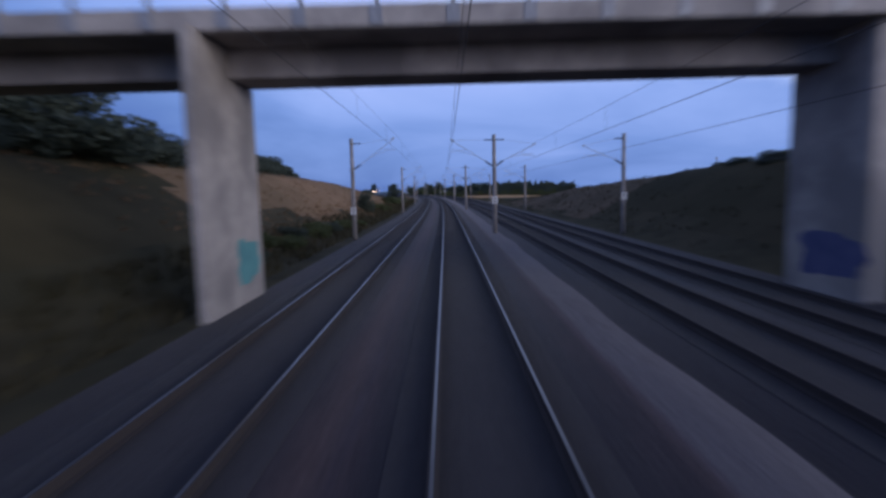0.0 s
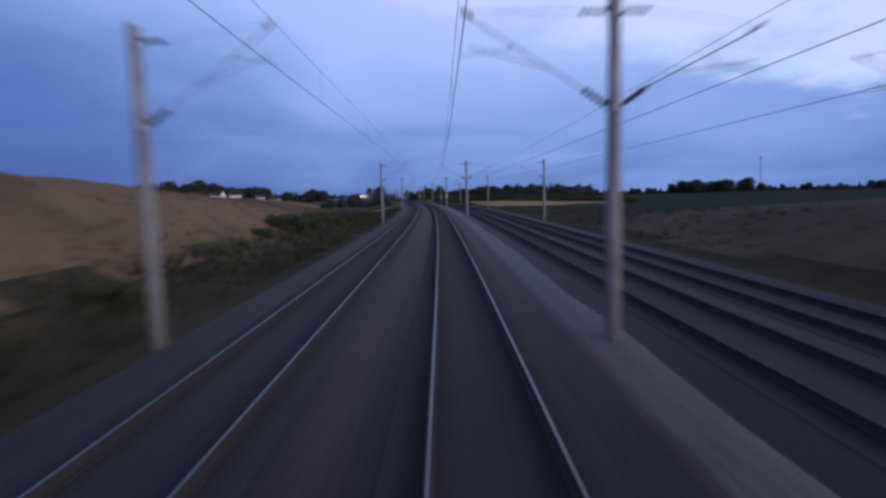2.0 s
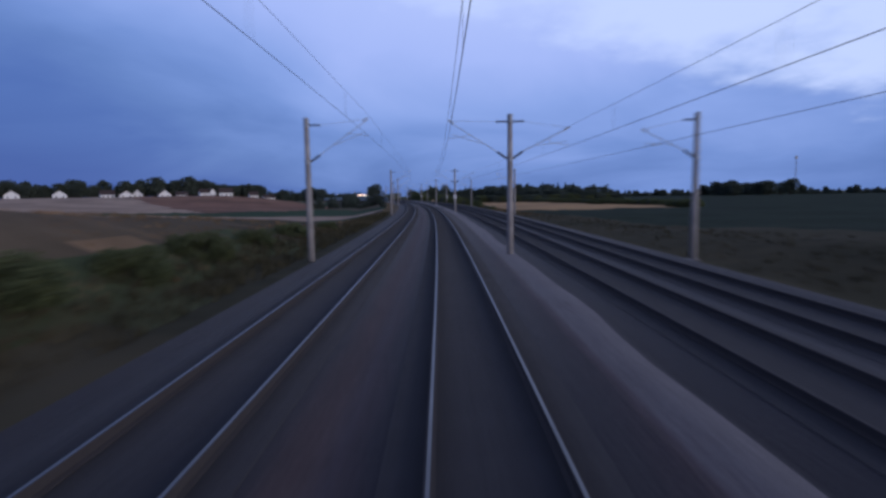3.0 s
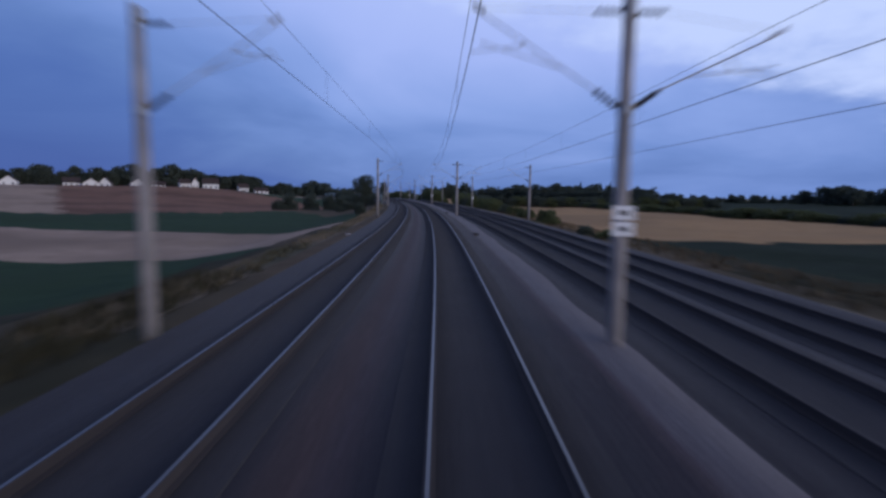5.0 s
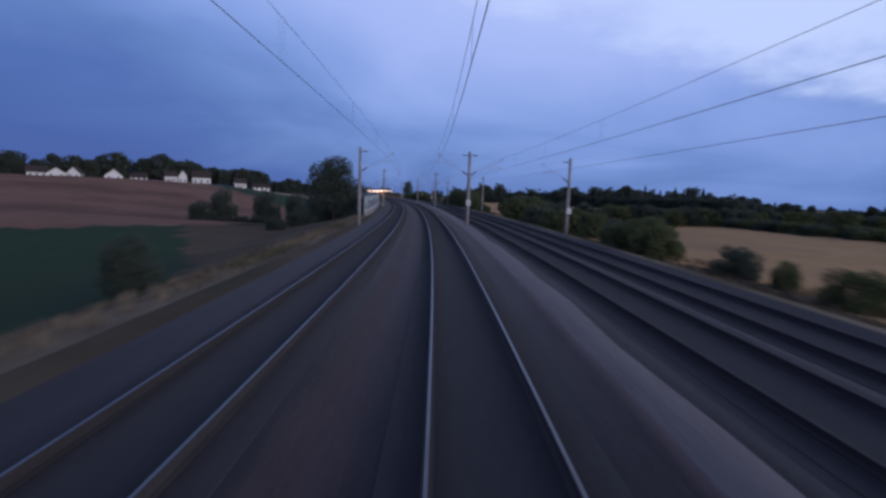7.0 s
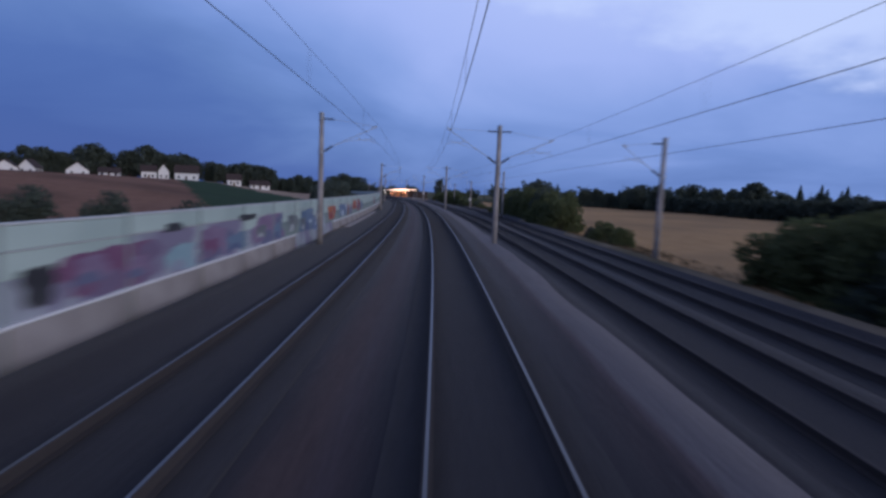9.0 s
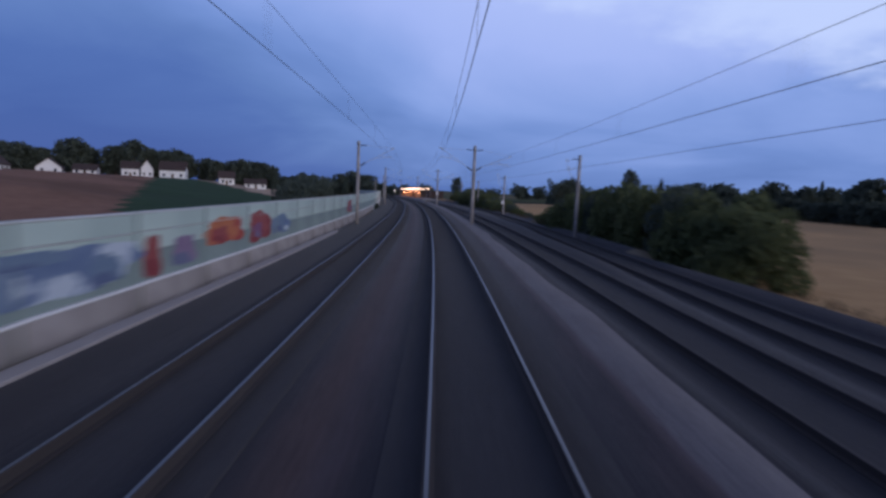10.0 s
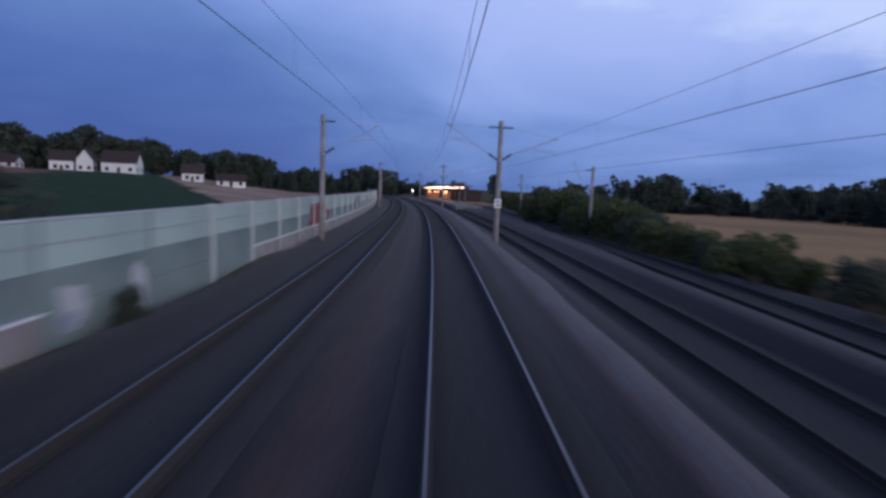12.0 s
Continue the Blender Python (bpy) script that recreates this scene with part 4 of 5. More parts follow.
def bush(seed, h, spread, leaves, mat_, size):
    rnd = random.Random(seed)
    t = root("bush")
    bm = bmesh.new()
    lobes = []
    for i in range(15):
        a = i * 2.4 + rnd.random()
        rr = spread * 0.8 * math.sqrt((i + 0.5) / 15) * rnd.uniform(0.75, 1.1)
        top = h * (0.78 - 0.42 * (rr / spread) ** 2) * rnd.uniform(0.75, 1.12)
        q = Vector((math.cos(a) * rr, math.sin(a) * rr, top * rnd.choice((0.5, 0.8, 0.95))))
        lobes.append((q.x, q.y, q.z, h * rnd.uniform(0.17, 0.3)))
        tube(bm, [(0.1 * math.cos(a), 0.1 * math.sin(a), -0.3), q * 0.6, q], 0.03, 5, 0.012)
    for i in range(6):
        a = i * 1.05 + rnd.random()
        lobes.append((math.cos(a) * spread * 0.62, math.sin(a) * spread * 0.62, h * 0.16, h * 0.26))
    part("stem", bm, M_BARK, t)
    c = new("crown", crown_mesh("crown", leaf_crown(seed, lobes, leaves, size), mat_))
    c.parent = t
    return t


def conifer(seed, h, spread, mat_):
    rnd = random.Random(seed)
    t = root("conifer")
    bm = bmesh.new()
    tube(bm, [(0, 0, -0.4), (0, 0, h * 0.5), (0, 0, h * 0.98)], 0.02 * h, 7, 0.004 * h)
    part("trunk", bm, M_BARK, t)
    v, f = [], []
    for i in range(26):
        zz_ = h * (0.1 + 0.9 * i / 26)
        rr = spread * (1 - i / 26.5) ** 0.85
        for j in range(11):
            a = rnd.random() * 6.28
            ln = rr * rnd.uniform(0.6, 1.12)
            tip = Vector((math.cos(a) * ln, math.sin(a) * ln, zz_ - 0.22 * ln - rnd.random() * 0.02 * h))
            side = Vector((-math.sin(a), math.cos(a), 0)) * (0.16 * rr + 0.05)
            for q in (0.35, 0.7, 1.0):
                mid = Vector((0, 0, zz_)).lerp(tip, q)
                n = len(v)
                v += [mid - side * 1.2 + Vector((0, 0, -0.03 * h)), mid + Vector((0, 0, 0.012 * h)), mid + side * 1.2 + Vector((0, 0, -0.03 * h)), mid + (tip - Vector((0, 0, zz_))) * 0.25]
                f.append((n, n + 1, n + 2, n + 3))
    c = new("crown", crown_mesh("crown", (v, f), mat_))
    c.parent = t
    return t


TREES = [leafy_tree(11, 10, 4.4, 2200, M_LEAF, 0.40, 0.06), leafy_tree(12, 8, 3.8, 2200, M_LEAF, 0.35, 0.04), leafy_tree(13, 12, 4.6, 2200, M_LEAF, 0.45, 0.08)]
BUSHES = [bush(21, 3.0, 2.3, 5200, M_LEAF2, 0.105), bush(22, 2.4, 2.5, 5200, M_LEAF2, 0.10), bush(23, 3.6, 2.5, 5600, M_LEAF, 0.12)]
CONIFERS = [conifer(31, 12, 2.6, M_NEEDLE), conifer(32, 10, 2.4, M_NEEDLE)]
used = set()


def plant(kinds, i, x, y, h, label, group, wide=1.0, sink=0.0, turn=None):
    """One plant of a kind, h metres high, standing on the land."""
    src = kinds[i % len(kinds)]
    ref = {"tree": (10, 8, 12), "bush": (3.0, 2.4, 3.6), "conifer": (12, 10)}[src.name.split(".")[0]][i % len(kinds)]
    k = h / ref
    m = pose(x, y, land_xy(x, y) - sink, 0, 0, (i * 77.3) % 360 if turn is None else turn)
    key = src.name
    if key in used:
        ob = copy_thing(src, m)
    else:
        used.add(key)
        ob = src
        ob.matrix_basis = m
    ob.scale = (k * wide, k * wide, k)
    return tagged(ob, label, ob.name.split(".")[0], group)


def plant_sd(kinds, i, s, d, h, label, group, wide=1.0, sink=0.0):
    p = at(s, d)
    return plant(kinds, i, p.x, p.y, h, label, group, wide, sink)


rt = random.Random(5)
FAR_WOODS = []


def far_tree(pointed, x, y, h, wide):
    """A tree of the far woods, kept for the one joined mass."""
    FAR_WOODS.append((pointed, x, y, h, wide))


def build_far_woods():
    rnd = random.Random(77)
    rounds = [leaf_crown(300 + k, [(rnd.uniform(-2.2, 2.2), rnd.uniform(-2.2, 2.2), 2.0 + 0.62 * j, 1.5 + 0.9 * math.sin(0.35 * j + 0.4)) for j in range(12)], 620, 0.62) for k in range(3)]
    verts_, faces_ = [], []
    for i, (pointed, x, y, h, wide) in enumerate(FAR_WOODS):
        z0, k, a = land_xy(x, y) - 0.3, h / 10.0, rnd.random() * 6.28
        n0 = len(verts_)
        if pointed:
            src = CONIFERS[i % 2].children[1].data
            k = h / (12, 10)[i % 2]
            pts, polys = [v.co for v in src.vertices], [tuple(q.vertices) for q in src.polygons][::2]
        else:
            pts, polys = rounds[i % 3]
        ca, sa_ = math.cos(a) * k * wide, math.sin(a) * k * wide
        verts_ += [(x + q[0] * ca - q[1] * sa_, y + q[0] * sa_ + q[1] * ca, z0 + q[2] * k) for q in pts]
        faces_ += [tuple(n0 + j for j in q) for q in polys]
        n1 = len(verts_)
        r = 0.02 * h
        verts_ += [(x + r * math.cos(j * 1.571), y + r * math.sin(j * 1.571), z) for z in (z0 - 0.3, z0 + 0.45 * h) for j in range(4)]
        faces_ += [(n1 + j, n1 + (j + 1) % 4, n1 + 4 + (j + 1) % 4, n1 + 4 + j) for j in range(4)]
    me = bpy.data.meshes.new("far_wood")
    me.from_pydata(verts_, [], faces_)
    me.materials.append(M_LEAF)
    return tagged(new("far_wood", me), "dark mixed woods along the horizon beyond the fields", "wood", kind="stuff")


n_ = 0
# shrubs on the crest of the cutting
for s, d, h in [(8, -19, 3.4), (11, -20, 3.2), (27.2, -20.4, 4.3), (14, -20, 2.8), (17, -21.5, 3.0), (20, -20.5, 2.7), (24, -21, 2.8), (27.5, -20.5, 2.6), (31, -21.5, 2.8), (34.5, -20.5, 2.7), (38, -21, 2.6), (41, -21.5, 2.5), (44, -20.8, 2.6), (47.5, -21, 2.4), (50.5, -21.3, 2.2),
                (54, -21.4, 2.1), (57.4, -21.8, 2.5), (60.3, -22.2, 2.5), (63.5, -22.6, 2.8), (67, -23, 3.1), (70, -23.5, 2.7), (73, -23.9, 2.4), (76, -24.2, 2.6), (79, -24.6, 2.4), (82, -25, 1.8), (85, -25.4, 1.6), (88, -25.8, 1.3), (91, -26, 1.0)]:
    n_ += 1
    plant_sd(BUSHES, 2, s, d, h, "dark shrub on the crest of the dry grass bank", "hedge on the bank", 1.6, 0.15)
plant_sd(BUSHES, 2, 69.7, -10.9, 2.9, "upright dark shrub alone on the dry bank", "shrubs beside the line", 0.6, 0.1)
for s, d, h in [(24, -9.6, 0.8), (27, -10.6, 0.9), (30, -9.8, 0.8), (33, -10.4, 0.9), (36.5, -9.8, 0.9), (39, -10.4, 0.8), (42, -9.8, 0.9), (46, -9.8, 0.8), (51, -9.4, 0.7)]:
    n_ += 1
    plant_sd(BUSHES, n_, s, d, h, "low dark scrub at the foot of the bank", "shrubs beside the line", 2.0, 0.15)
for s, d, h in [(80, -10.4, 1.2), (86, -10.0, 0.9), (104, -11.6, 0.8), (110, -11.8, 1.5), (115, -11.2, 1.4), (120, -11.8, 1.5), (125, -11.2, 1.4), (131, -11.6, 1.4), (138, -11.4, 1.2), (146, -11.5, 1.2), (156, -10.8, 1.0)]:
    n_ += 1
    plant_sd(BUSHES, n_ % 2, s, d, h, "yellow-green scrub low on the bank beside the track", "shrubs beside the line", 1.3, 0.15)
for s, d, h in [(22, 21.5, 1.0), (27, 22, 1.1), (31.5, 21.5, 1.0), (36, 22, 1.0), (40, 21.8, 0.8), (44, 22.4, 0.6)]:
    plant_sd(BUSHES, 2, s, d, h, "low dark scrub on the crest of the cutting", "shrubs beside the line", 2.2, 0.1)
# left side, near the start of the barrier
NEAR_TREE = [leafy_tree(17, 10, 4.8, 15000, M_LEAF, 0.15, 0.02)]
plant_sd(NEAR_TREE, 0, 324, -13.0, 8.2, "broad dark deciduous tree behind the barrier's end", "trees beside the line", 1.15)
for s, d, h in [(322, -17, 2.4), (328, -14, 2.2), (379, -22, 2.6),
                (423, -18, 3.4), (426, -18.5, 3.9), (429, -18, 4.0), (432, -18.4, 4.5), (435.5, -18.6, 5.8), (439, -18, 6.4), (442, -18.5, 7.0), (445.5, -18.2, 7.0), (448, -18.4, 4.4)]:
    n_ += 1
    plant_sd(BUSHES, 2, s, d, h, "dark rounded shrub standing at a field's edge", "shrubs beside the line", 1.1, 0.1)
for s, d, h, w in [(352, -36.6, 7.0, 0.52), (349, -39.5, 4.2, 0.85), (362, -31, 7.0, 0.58), (362, -25, 6.8, 0.48), (368, -21.5, 6.0, 0.58), (374, -20, 4.4, 0.5), (316, -19, 1.8, 1.0), (268, -11.2, 2.2, 0.7)] + [(347 - 0.25 * k * k / 4, -35 + 3.2 * k, 1.3 + 0.25 * (k % 3), 1.5) for k in range(7)]:
    n_ += 1
    plant_sd(BUSHES, 2, s, d, h, "dark rounded shrub standing at a field's edge", "shrubs beside the line", w, 0.1)
for s, d, h in [(440.2, -7.75, 1.3), (439.6, -7.6, 0.8), (458.8, -7.7, 0.6)]:
    plant_sd(BUSHES, 2, s, d, h, "small dark bush growing against the barrier", "shrubs beside the line", 0.45, 0.1)
# right verge
for s, d, h, w in [(220.5, 13.4, 1.0, 1.4), (224.5, 12.9, 1.1, 1.3), (240.5, 13.4, 2.1, 1.25), (256.8, 14.3, 1.9, 1.05), (262.5, 14.8, 1.1, 1.2), (268.5, 15.0, 1.8, 1.2), (272.5, 15.0, 1.6, 0.5), (276, 14.8, 1.9, 1.1), (283, 13.8, 2.6, 1.1), (287, 14.5, 3.0, 1.1), (293, 15.5, 2.6, 1.2), (300, 15.4, 3.0, 1.2), (308, 14.5, 2.8, 1.3), (315, 13.5, 3.0, 1.2),
                   (331, 15.0, 1.4, 1.2), (334.5, 16.6, 4.6, 1.2), (338, 17, 4.9, 1.2), (341.5, 17, 4.7, 1.2), (344.5, 17.4, 4.3, 1.1), (347.5, 16.8, 1.8, 1.1), (363.5, 15, 1.9, 1.0), (367.5, 15.2, 2.3, 1.0), (371.5, 15.3, 1.7, 1.0), (382, 14.8, 4.6, 0.9), (386, 15.6, 5.4, 0.9),
                   (390, 15.6, 5.8, 0.9), (394.5, 15.6, 5.9, 0.9), (399, 15.6, 6.0, 0.85), (403, 15.6, 5.8, 0.85), (407, 15.3, 5.6, 0.85), (411, 15.0, 5.0, 0.9), (415, 14.7, 4.1, 0.9), (419, 14.4, 3.0, 0.95), (422.5, 14.2, 1.9, 1.0), (425, 16, 1.3, 1.4), (429, 15.4, 1.3, 1.4), (433, 16.6, 1.2, 1.4), (437, 15.6, 1.4, 1.4), (441, 16.4, 1.2, 1.3), (444, 15.4, 1.5, 1.2), (446.9, 15, 2.4, 1.0), (450, 15.2, 2.1, 1.2), (453.2, 15, 3.1, 1.1), (456, 15, 2.4, 1.2), (458.8, 15, 2.8, 1.2), (462, 14.8, 3.0, 1.2), (466, 15.3, 3.4, 1.2), (471, 15.5, 3.9, 1.2),
                   (476, 15.5, 4.4, 1.2), (481, 16, 4.7, 1.2), (487, 16, 5.0, 1.2), (493, 16.5, 5.4, 1.2), (499, 17, 5.6, 1.2), (505, 18, 5.4, 1.2), (512, 19, 4.2, 1.2), (520, 20, 4.4, 1.2), (529, 21, 4.2, 1.2), (538, 23, 4.4, 1.2), (548, 25, 4.6, 1.3), (558, 27, 4.8, 1.3), (568, 29, 5.0, 1.3), (580, 31, 5.0, 1.3), (592, 34, 5.2, 1.3), (604, 37, 5.2, 1.3)]:
    n_ += 1
    plant_sd(BUSHES, n_, s, d, h, "dense dark shrub on the verge beside the tracks", "shrubs beside the line", w * 0.85, 0.15)
plant_sd(TREES, 2, 407, 18.5, 6.9, "slender dark tree rising from the shrubs beside the tracks", "trees beside the line", 0.42)
plant_sd(CONIFERS, 0, 408, 22, 6.6, "small dark conifer rising behind the verge shrubs", "trees beside the line", 0.8)
# low growth along the wheat's far edge
for i in range(46):
    s = 226 + i * 2.55
    plant_sd(BUSHES, i, s, float(np.interp(s, [226, 250, 298, 340], [61, 63, 58, 56])) + rt.uniform(-1, 1.5), rt.uniform(1.5, 2.3), "low dark bush along the edge of a wheat field", "wheat field edge", 1.6, 0.15)
# hedge running out across the fields, and the wall of trees along the far side of the wheat
for i in range(30):
    d = 18.5 + i * 2.9
    plant_sd((BUSHES, TREES, BUSHES)[i % 3], i, 344 + rt.uniform(-1.5, 1.5), d, rt.uniform(3.0, 4.2), "dark leafy growth in a hedge between two fields", "field hedge", 1.3, 0.2)
for i in range(62):
    s = 398 + i * 2.9
    d = float(np.interp(s, [398, 447, 485, 553, 580], [97, 97, 100, 114, 124])) + rt.uniform(0, 5)
    plant_sd(TREES, i, s, d, rt.uniform(4.6, 6.2), "dark tree in the wooded edge of a wheat field", "wheat field edge", 1.5, 0.2)
for i, (s, d, h) in enumerate([(425, 104, 9.5), (441, 105, 8.8), (446, 106, 9.2), (452, 104, 8.6), (468, 105, 10.5), (473, 107, 10.8), (490, 108, 9.0), (503, 110, 10.5), (521, 112, 8.6), (533, 116, 10.6), (549, 120, 11.0), (566, 124, 9.2)]):
    plant_sd(CONIFERS if i in (1, 2, 3, 8) else TREES, i, s, d, h, "taller dark tree above the wooded edge of a field", "wheat field edge", 0.95, 0.2)
# wood edge beyond the maize on the right, with a few conifers standing above it
for i in range(22):
    q = i / 21
    plant_sd((TREES, TREES, BUSHES)[i % 3], i, 436 + 120 * q + rt.uniform(-4, 4), 148 + 28 * q + rt.uniform(-4, 8), rt.uniform(5.8, 8.2) * (1.0 if q > 0.12 else 0.75), "dark leafy tree on the edge of a wood across the fields", "wood edge", 1.35, 0.2)
for i, (s, d, h) in enumerate([(545, 174, 14.5), (512, 166, 13.0), (505, 168, 13.2), (497, 170, 12.5), (590, 176, 12.0)]):
    plant_sd(CONIFERS, i, s, d, h, "pointed dark conifer above the edge of a wood", "wood edge", 0.9, 0.2)
# village trees and woods


def swell(v, step, seed, low, high):
    """Slow change of height along a row of trees, in clumps."""
    n = 0.5 + 0.75 * noise.noise((v / step, seed, 0.3)) + 0.3 * noise.noise((v / step * 3.1, seed, 7.7))
    return low + (high - low) * min(1.0, max(0.0, n))


for i in range(118):
    x = -415 + i * 2.33 + rt.uniform(-3, 3)
    y = 566 + (x + 330) * 0.60 + rt.uniform(-10, 34)
    plant(TREES, i, x, y, (rt.uniform(11.0, 14.5) - 3.0 * max(0, (x + 240) / 100)) * swell(x, 14, 2.2, 0.55, 1.5), "dark deciduous tree behind the village houses", "village trees", rt.uniform(0.95, 1.3))
for i in range(18):
    plant(CONIFERS, i, -190 + i * 3.2 + rt.uniform(-2, 2), 640 + i * 1.6 + rt.uniform(-6, 10), rt.uniform(8, 13), "dark spruce in a row beyond the fields", "far conifers")
for i in range(22):
    far_tree(False, -175 + i * 3.6 + rt.uniform(-3, 3), 665 + rt.uniform(-12, 30), rt.uniform(6, 10), 1.4)
for i in range(46):
    far_tree(i % 3 > 0, 40 + i * 2.5 + rt.uniform(-3, 3), 660 + rt.uniform(-20, 40), rt.uniform(9, 14), 1.35)
for i in range(14):
    plant(TREES, i + 2, 150 + i * 3.4 + rt.uniform(-2, 2), 425 + rt.uniform(-15, 25), rt.uniform(6.5, 9), "dark deciduous tree in a field copse", "field copse", 1.5)
for i in range(124):
    x = -28 + i * 2.7 + rt.uniform(-3, 3)
    y = (600 - (x + 28)) if x < 60 else 512 - (x - 60) * 0.35
    plant(TREES if i % 5 > 1 else CONIFERS, i, x, y + rt.uniform(-6, 18), (rt.uniform(6.5, 9) if x < 60 else rt.uniform(3.6, 5.2)) * swell(x, 9, 4.1, 0.7, 1.4), "dark tree along the edge of the wheat fields", "field tree line", rt.uniform(1.0, 1.5))
for i in range(84):
    x = -24 + i * 4.0 + rt.uniform(-1.5, 1.5)
    y = (600 - (x + 28)) if x < 60 else 512 - (x - 60) * 0.35
    far_tree(False, x, y + rt.uniform(-3, 6), rt.uniform(2.8, 3.8), 1.9)
for i in range(46):
    x = -80 + i * 5.0 + rt.uniform(-4, 4)
    far_tree(i % 4 == 0, x, 735 + rt.uniform(-15, 25), rt.uniform(10, 14) * swell(x, 16, 6.0, 0.6, 1.45), rt.uniform(1.0, 1.4))
plant(TREES, 0, -118, 868, 17, "tall dark tree behind the station", "village trees", 0.8)
build_far_woods()

# ---- village houses ----


def house(x, y, w, l, h, turn, roof_rise, label):
    """Gabled house: x axis along the ridge."""
    hs = tagged(root("house", pose(x, y, land_xy(x, y) - 0.3, 0, 0, turn)), label, "house", "village houses")
    bm = bmesh.new()
    box(bm, -l / 2, l / 2, -w / 2, w / 2, 0, h)
    for sx in (-1, 1):
        a = [bm.verts.new((sx * l / 2, -w / 2, h)), bm.verts.new((sx * l / 2, w / 2, h)), bm.verts.new((sx * l / 2, 0, h + roof_rise))]
        b = [bm.verts.new((sx * (l / 2 - 0.25), v.co.y, v.co.z)) for v in a]
        bm.faces.new(a), bm.faces.new(b[::-1])
        for i in range(3):
            bm.faces.new((a[i], a[(i + 1) % 3], b[(i + 1) % 3], b[i]))
    part("wall", bm, M_PLASTER, hs)
    bm = bmesh.new()
    o = 0.5
    for sy in (-1, 1):
        k = roof_rise / (w / 2)
        p = [(-l / 2 - o, sy * (w / 2 + o), h - o * k), (l / 2 + o, sy * (w / 2 + o), h - o * k), (l / 2 + o, 0, h + roof_rise), (-l / 2 - o, 0, h + roof_rise)]
        q = [bm.verts.new(Vector(c) + Vector((0, 0, 0.03))) for c in p] + [bm.verts.new(Vector(c) + Vector((0, 0, 0.25))) for c in p]
        for f in ((0, 1, 2, 3), (4, 5, 6, 7), (0, 1, 5, 4), (1, 2, 6, 5), (2, 3, 7, 6), (3, 0, 4, 7)):
            bm.faces.new([q[i] for i in f])
    rf = part("roof", bm, M_ROOF, hs)
    bm = bmesh.new()
    box(bm, l * 0.18, l * 0.18 + 0.6, -0.3, 0.3, h + roof_rise * 0.6, h + roof_rise + 0.7)
    part("chimney", bm, M_ROOF, rf)
    n = max(2, int(l / 3))
    for i in range(n):
        for sy in (-1, 1):
            xx = -l / 2 + l * (i + 0.5) / n
            win = bmesh.new()
            box(win, xx - 0.55, xx + 0.55, sy * (w / 2 + 0.03) - 0.04, sy * (w / 2 + 0.03) + 0.04, 1.0, 2.3)
            part("window", win, M_PANE, hs)
    for sx in (-1, 1):
        for yy in (-w / 4, w / 4):
            win = bmesh.new()
            box(win, sx * (l / 2 + 0.03) - 0.04, sx * (l / 2 + 0.03) + 0.04, yy - 0.5, yy + 0.5, 1.0, 2.2)
            part("window", win, M_PANE, hs)
    bm = bmesh.new()
    box(bm, -0.5, 0.5, -w / 2 - 0.07, -w / 2 - 0.005, 0, 2.1)
    part("door", bm, M_WOOD, hs)
    return hs


for i, (x, y, w, l, h, tn, rr) in enumerate([
        (-300, 505, 9, 10, 3.2, 125, 3.2), (-268, 535, 10, 9, 2.6, 128, 3.4), (-261.5, 541, 7, 8, 3.2, 115, 3.6), (-246.5, 553, 9.5, 9, 2.8, 130, 3.8), (-235.5, 561, 8, 9, 2.4, 35, 2.4),
        (-221, 571, 8, 7, 4.0, 38, 3.0), (-215.5, 575, 5, 7, 4.4, 128, 3.6), (-205.5, 580.5, 9, 11, 4.2, 30, 3.8), (-185, 592, 8, 7, 3.4, 35, 3.0), (-173, 598, 8, 10, 2.6, 35, 2.2), (-318, 482, 9, 10, 3.2, 130, 3.2), (-290, 545, 9, 10, 3.4, 40, 3.2)]):
    house(x, y, w, l, h, tn, rr, "white plastered village house with a brown gabled roof")

# ---- station ----
P0, P1 = 522.0, 720.0


def plat_d(s):
    """The island platform draws away from the first track as the line curves."""
    return float(np.interp(s, [520, 545, 597, 673, 720], [8.6, 9.6, 12.0, 20.0, 26.0]))


plat = bmesh.new()
rings = []
for s in np.arange(P0, P1 + 1, 6.0):
    c = plat_d(s)
    rings.append([plat.verts.new(at(s, d, z)) for d, z in ((c - 2.4, -1.2), (c - 2.4, -0.1), (c + 2.4, -0.1), (c + 2.4, -1.2))])
for r0, r1 in zip(rings, rings[1:]):
    for j in range(3):
        plat.faces.new((r0[j], r0[j + 1], r1[j + 1], r1[j]))
plat.faces.new(rings[0])
plat.faces.new(rings[-1][::-1])
tagged(part("station_platform", plat, M_YARD), "long paved island platform of the station ahead", "platform")
canopy = tagged(root("platform_canopy"), "long lamplit steel canopy over the station platform", "canopy")
C0, C1 = 540.0, 690.0
bm = bmesh.new()
rings = []
for s in np.arange(C0, C1 + 1, 8.0):
    c = plat_d(s)
    rings.append([bm.verts.new(at(s, c + d, z)) for d, z in ((-2.6, 3.55), (-2.6, 3.8), (0, 3.65), (2.6, 3.8), (2.6, 3.55), (0, 3.4))])
for r0, r1 in zip(rings, rings[1:]):
    for j in range(6):
        bm.faces.new((r0[j], r0[(j + 1) % 6], r1[(j + 1) % 6], r1[j]))
bm.faces.new(rings[0])
bm.faces.new(rings[-1][::-1])
part("roof", bm, M_CANOPY, canopy)
for s in np.arange(C0 + 3, C1, 8.0):
    bm = bmesh.new()
    tube(bm, [at(s, plat_d(s), -0.12), at(s, plat_d(s), 3.45)], 0.12, 8)
    part("column", bm, M_CANOPY, canopy)
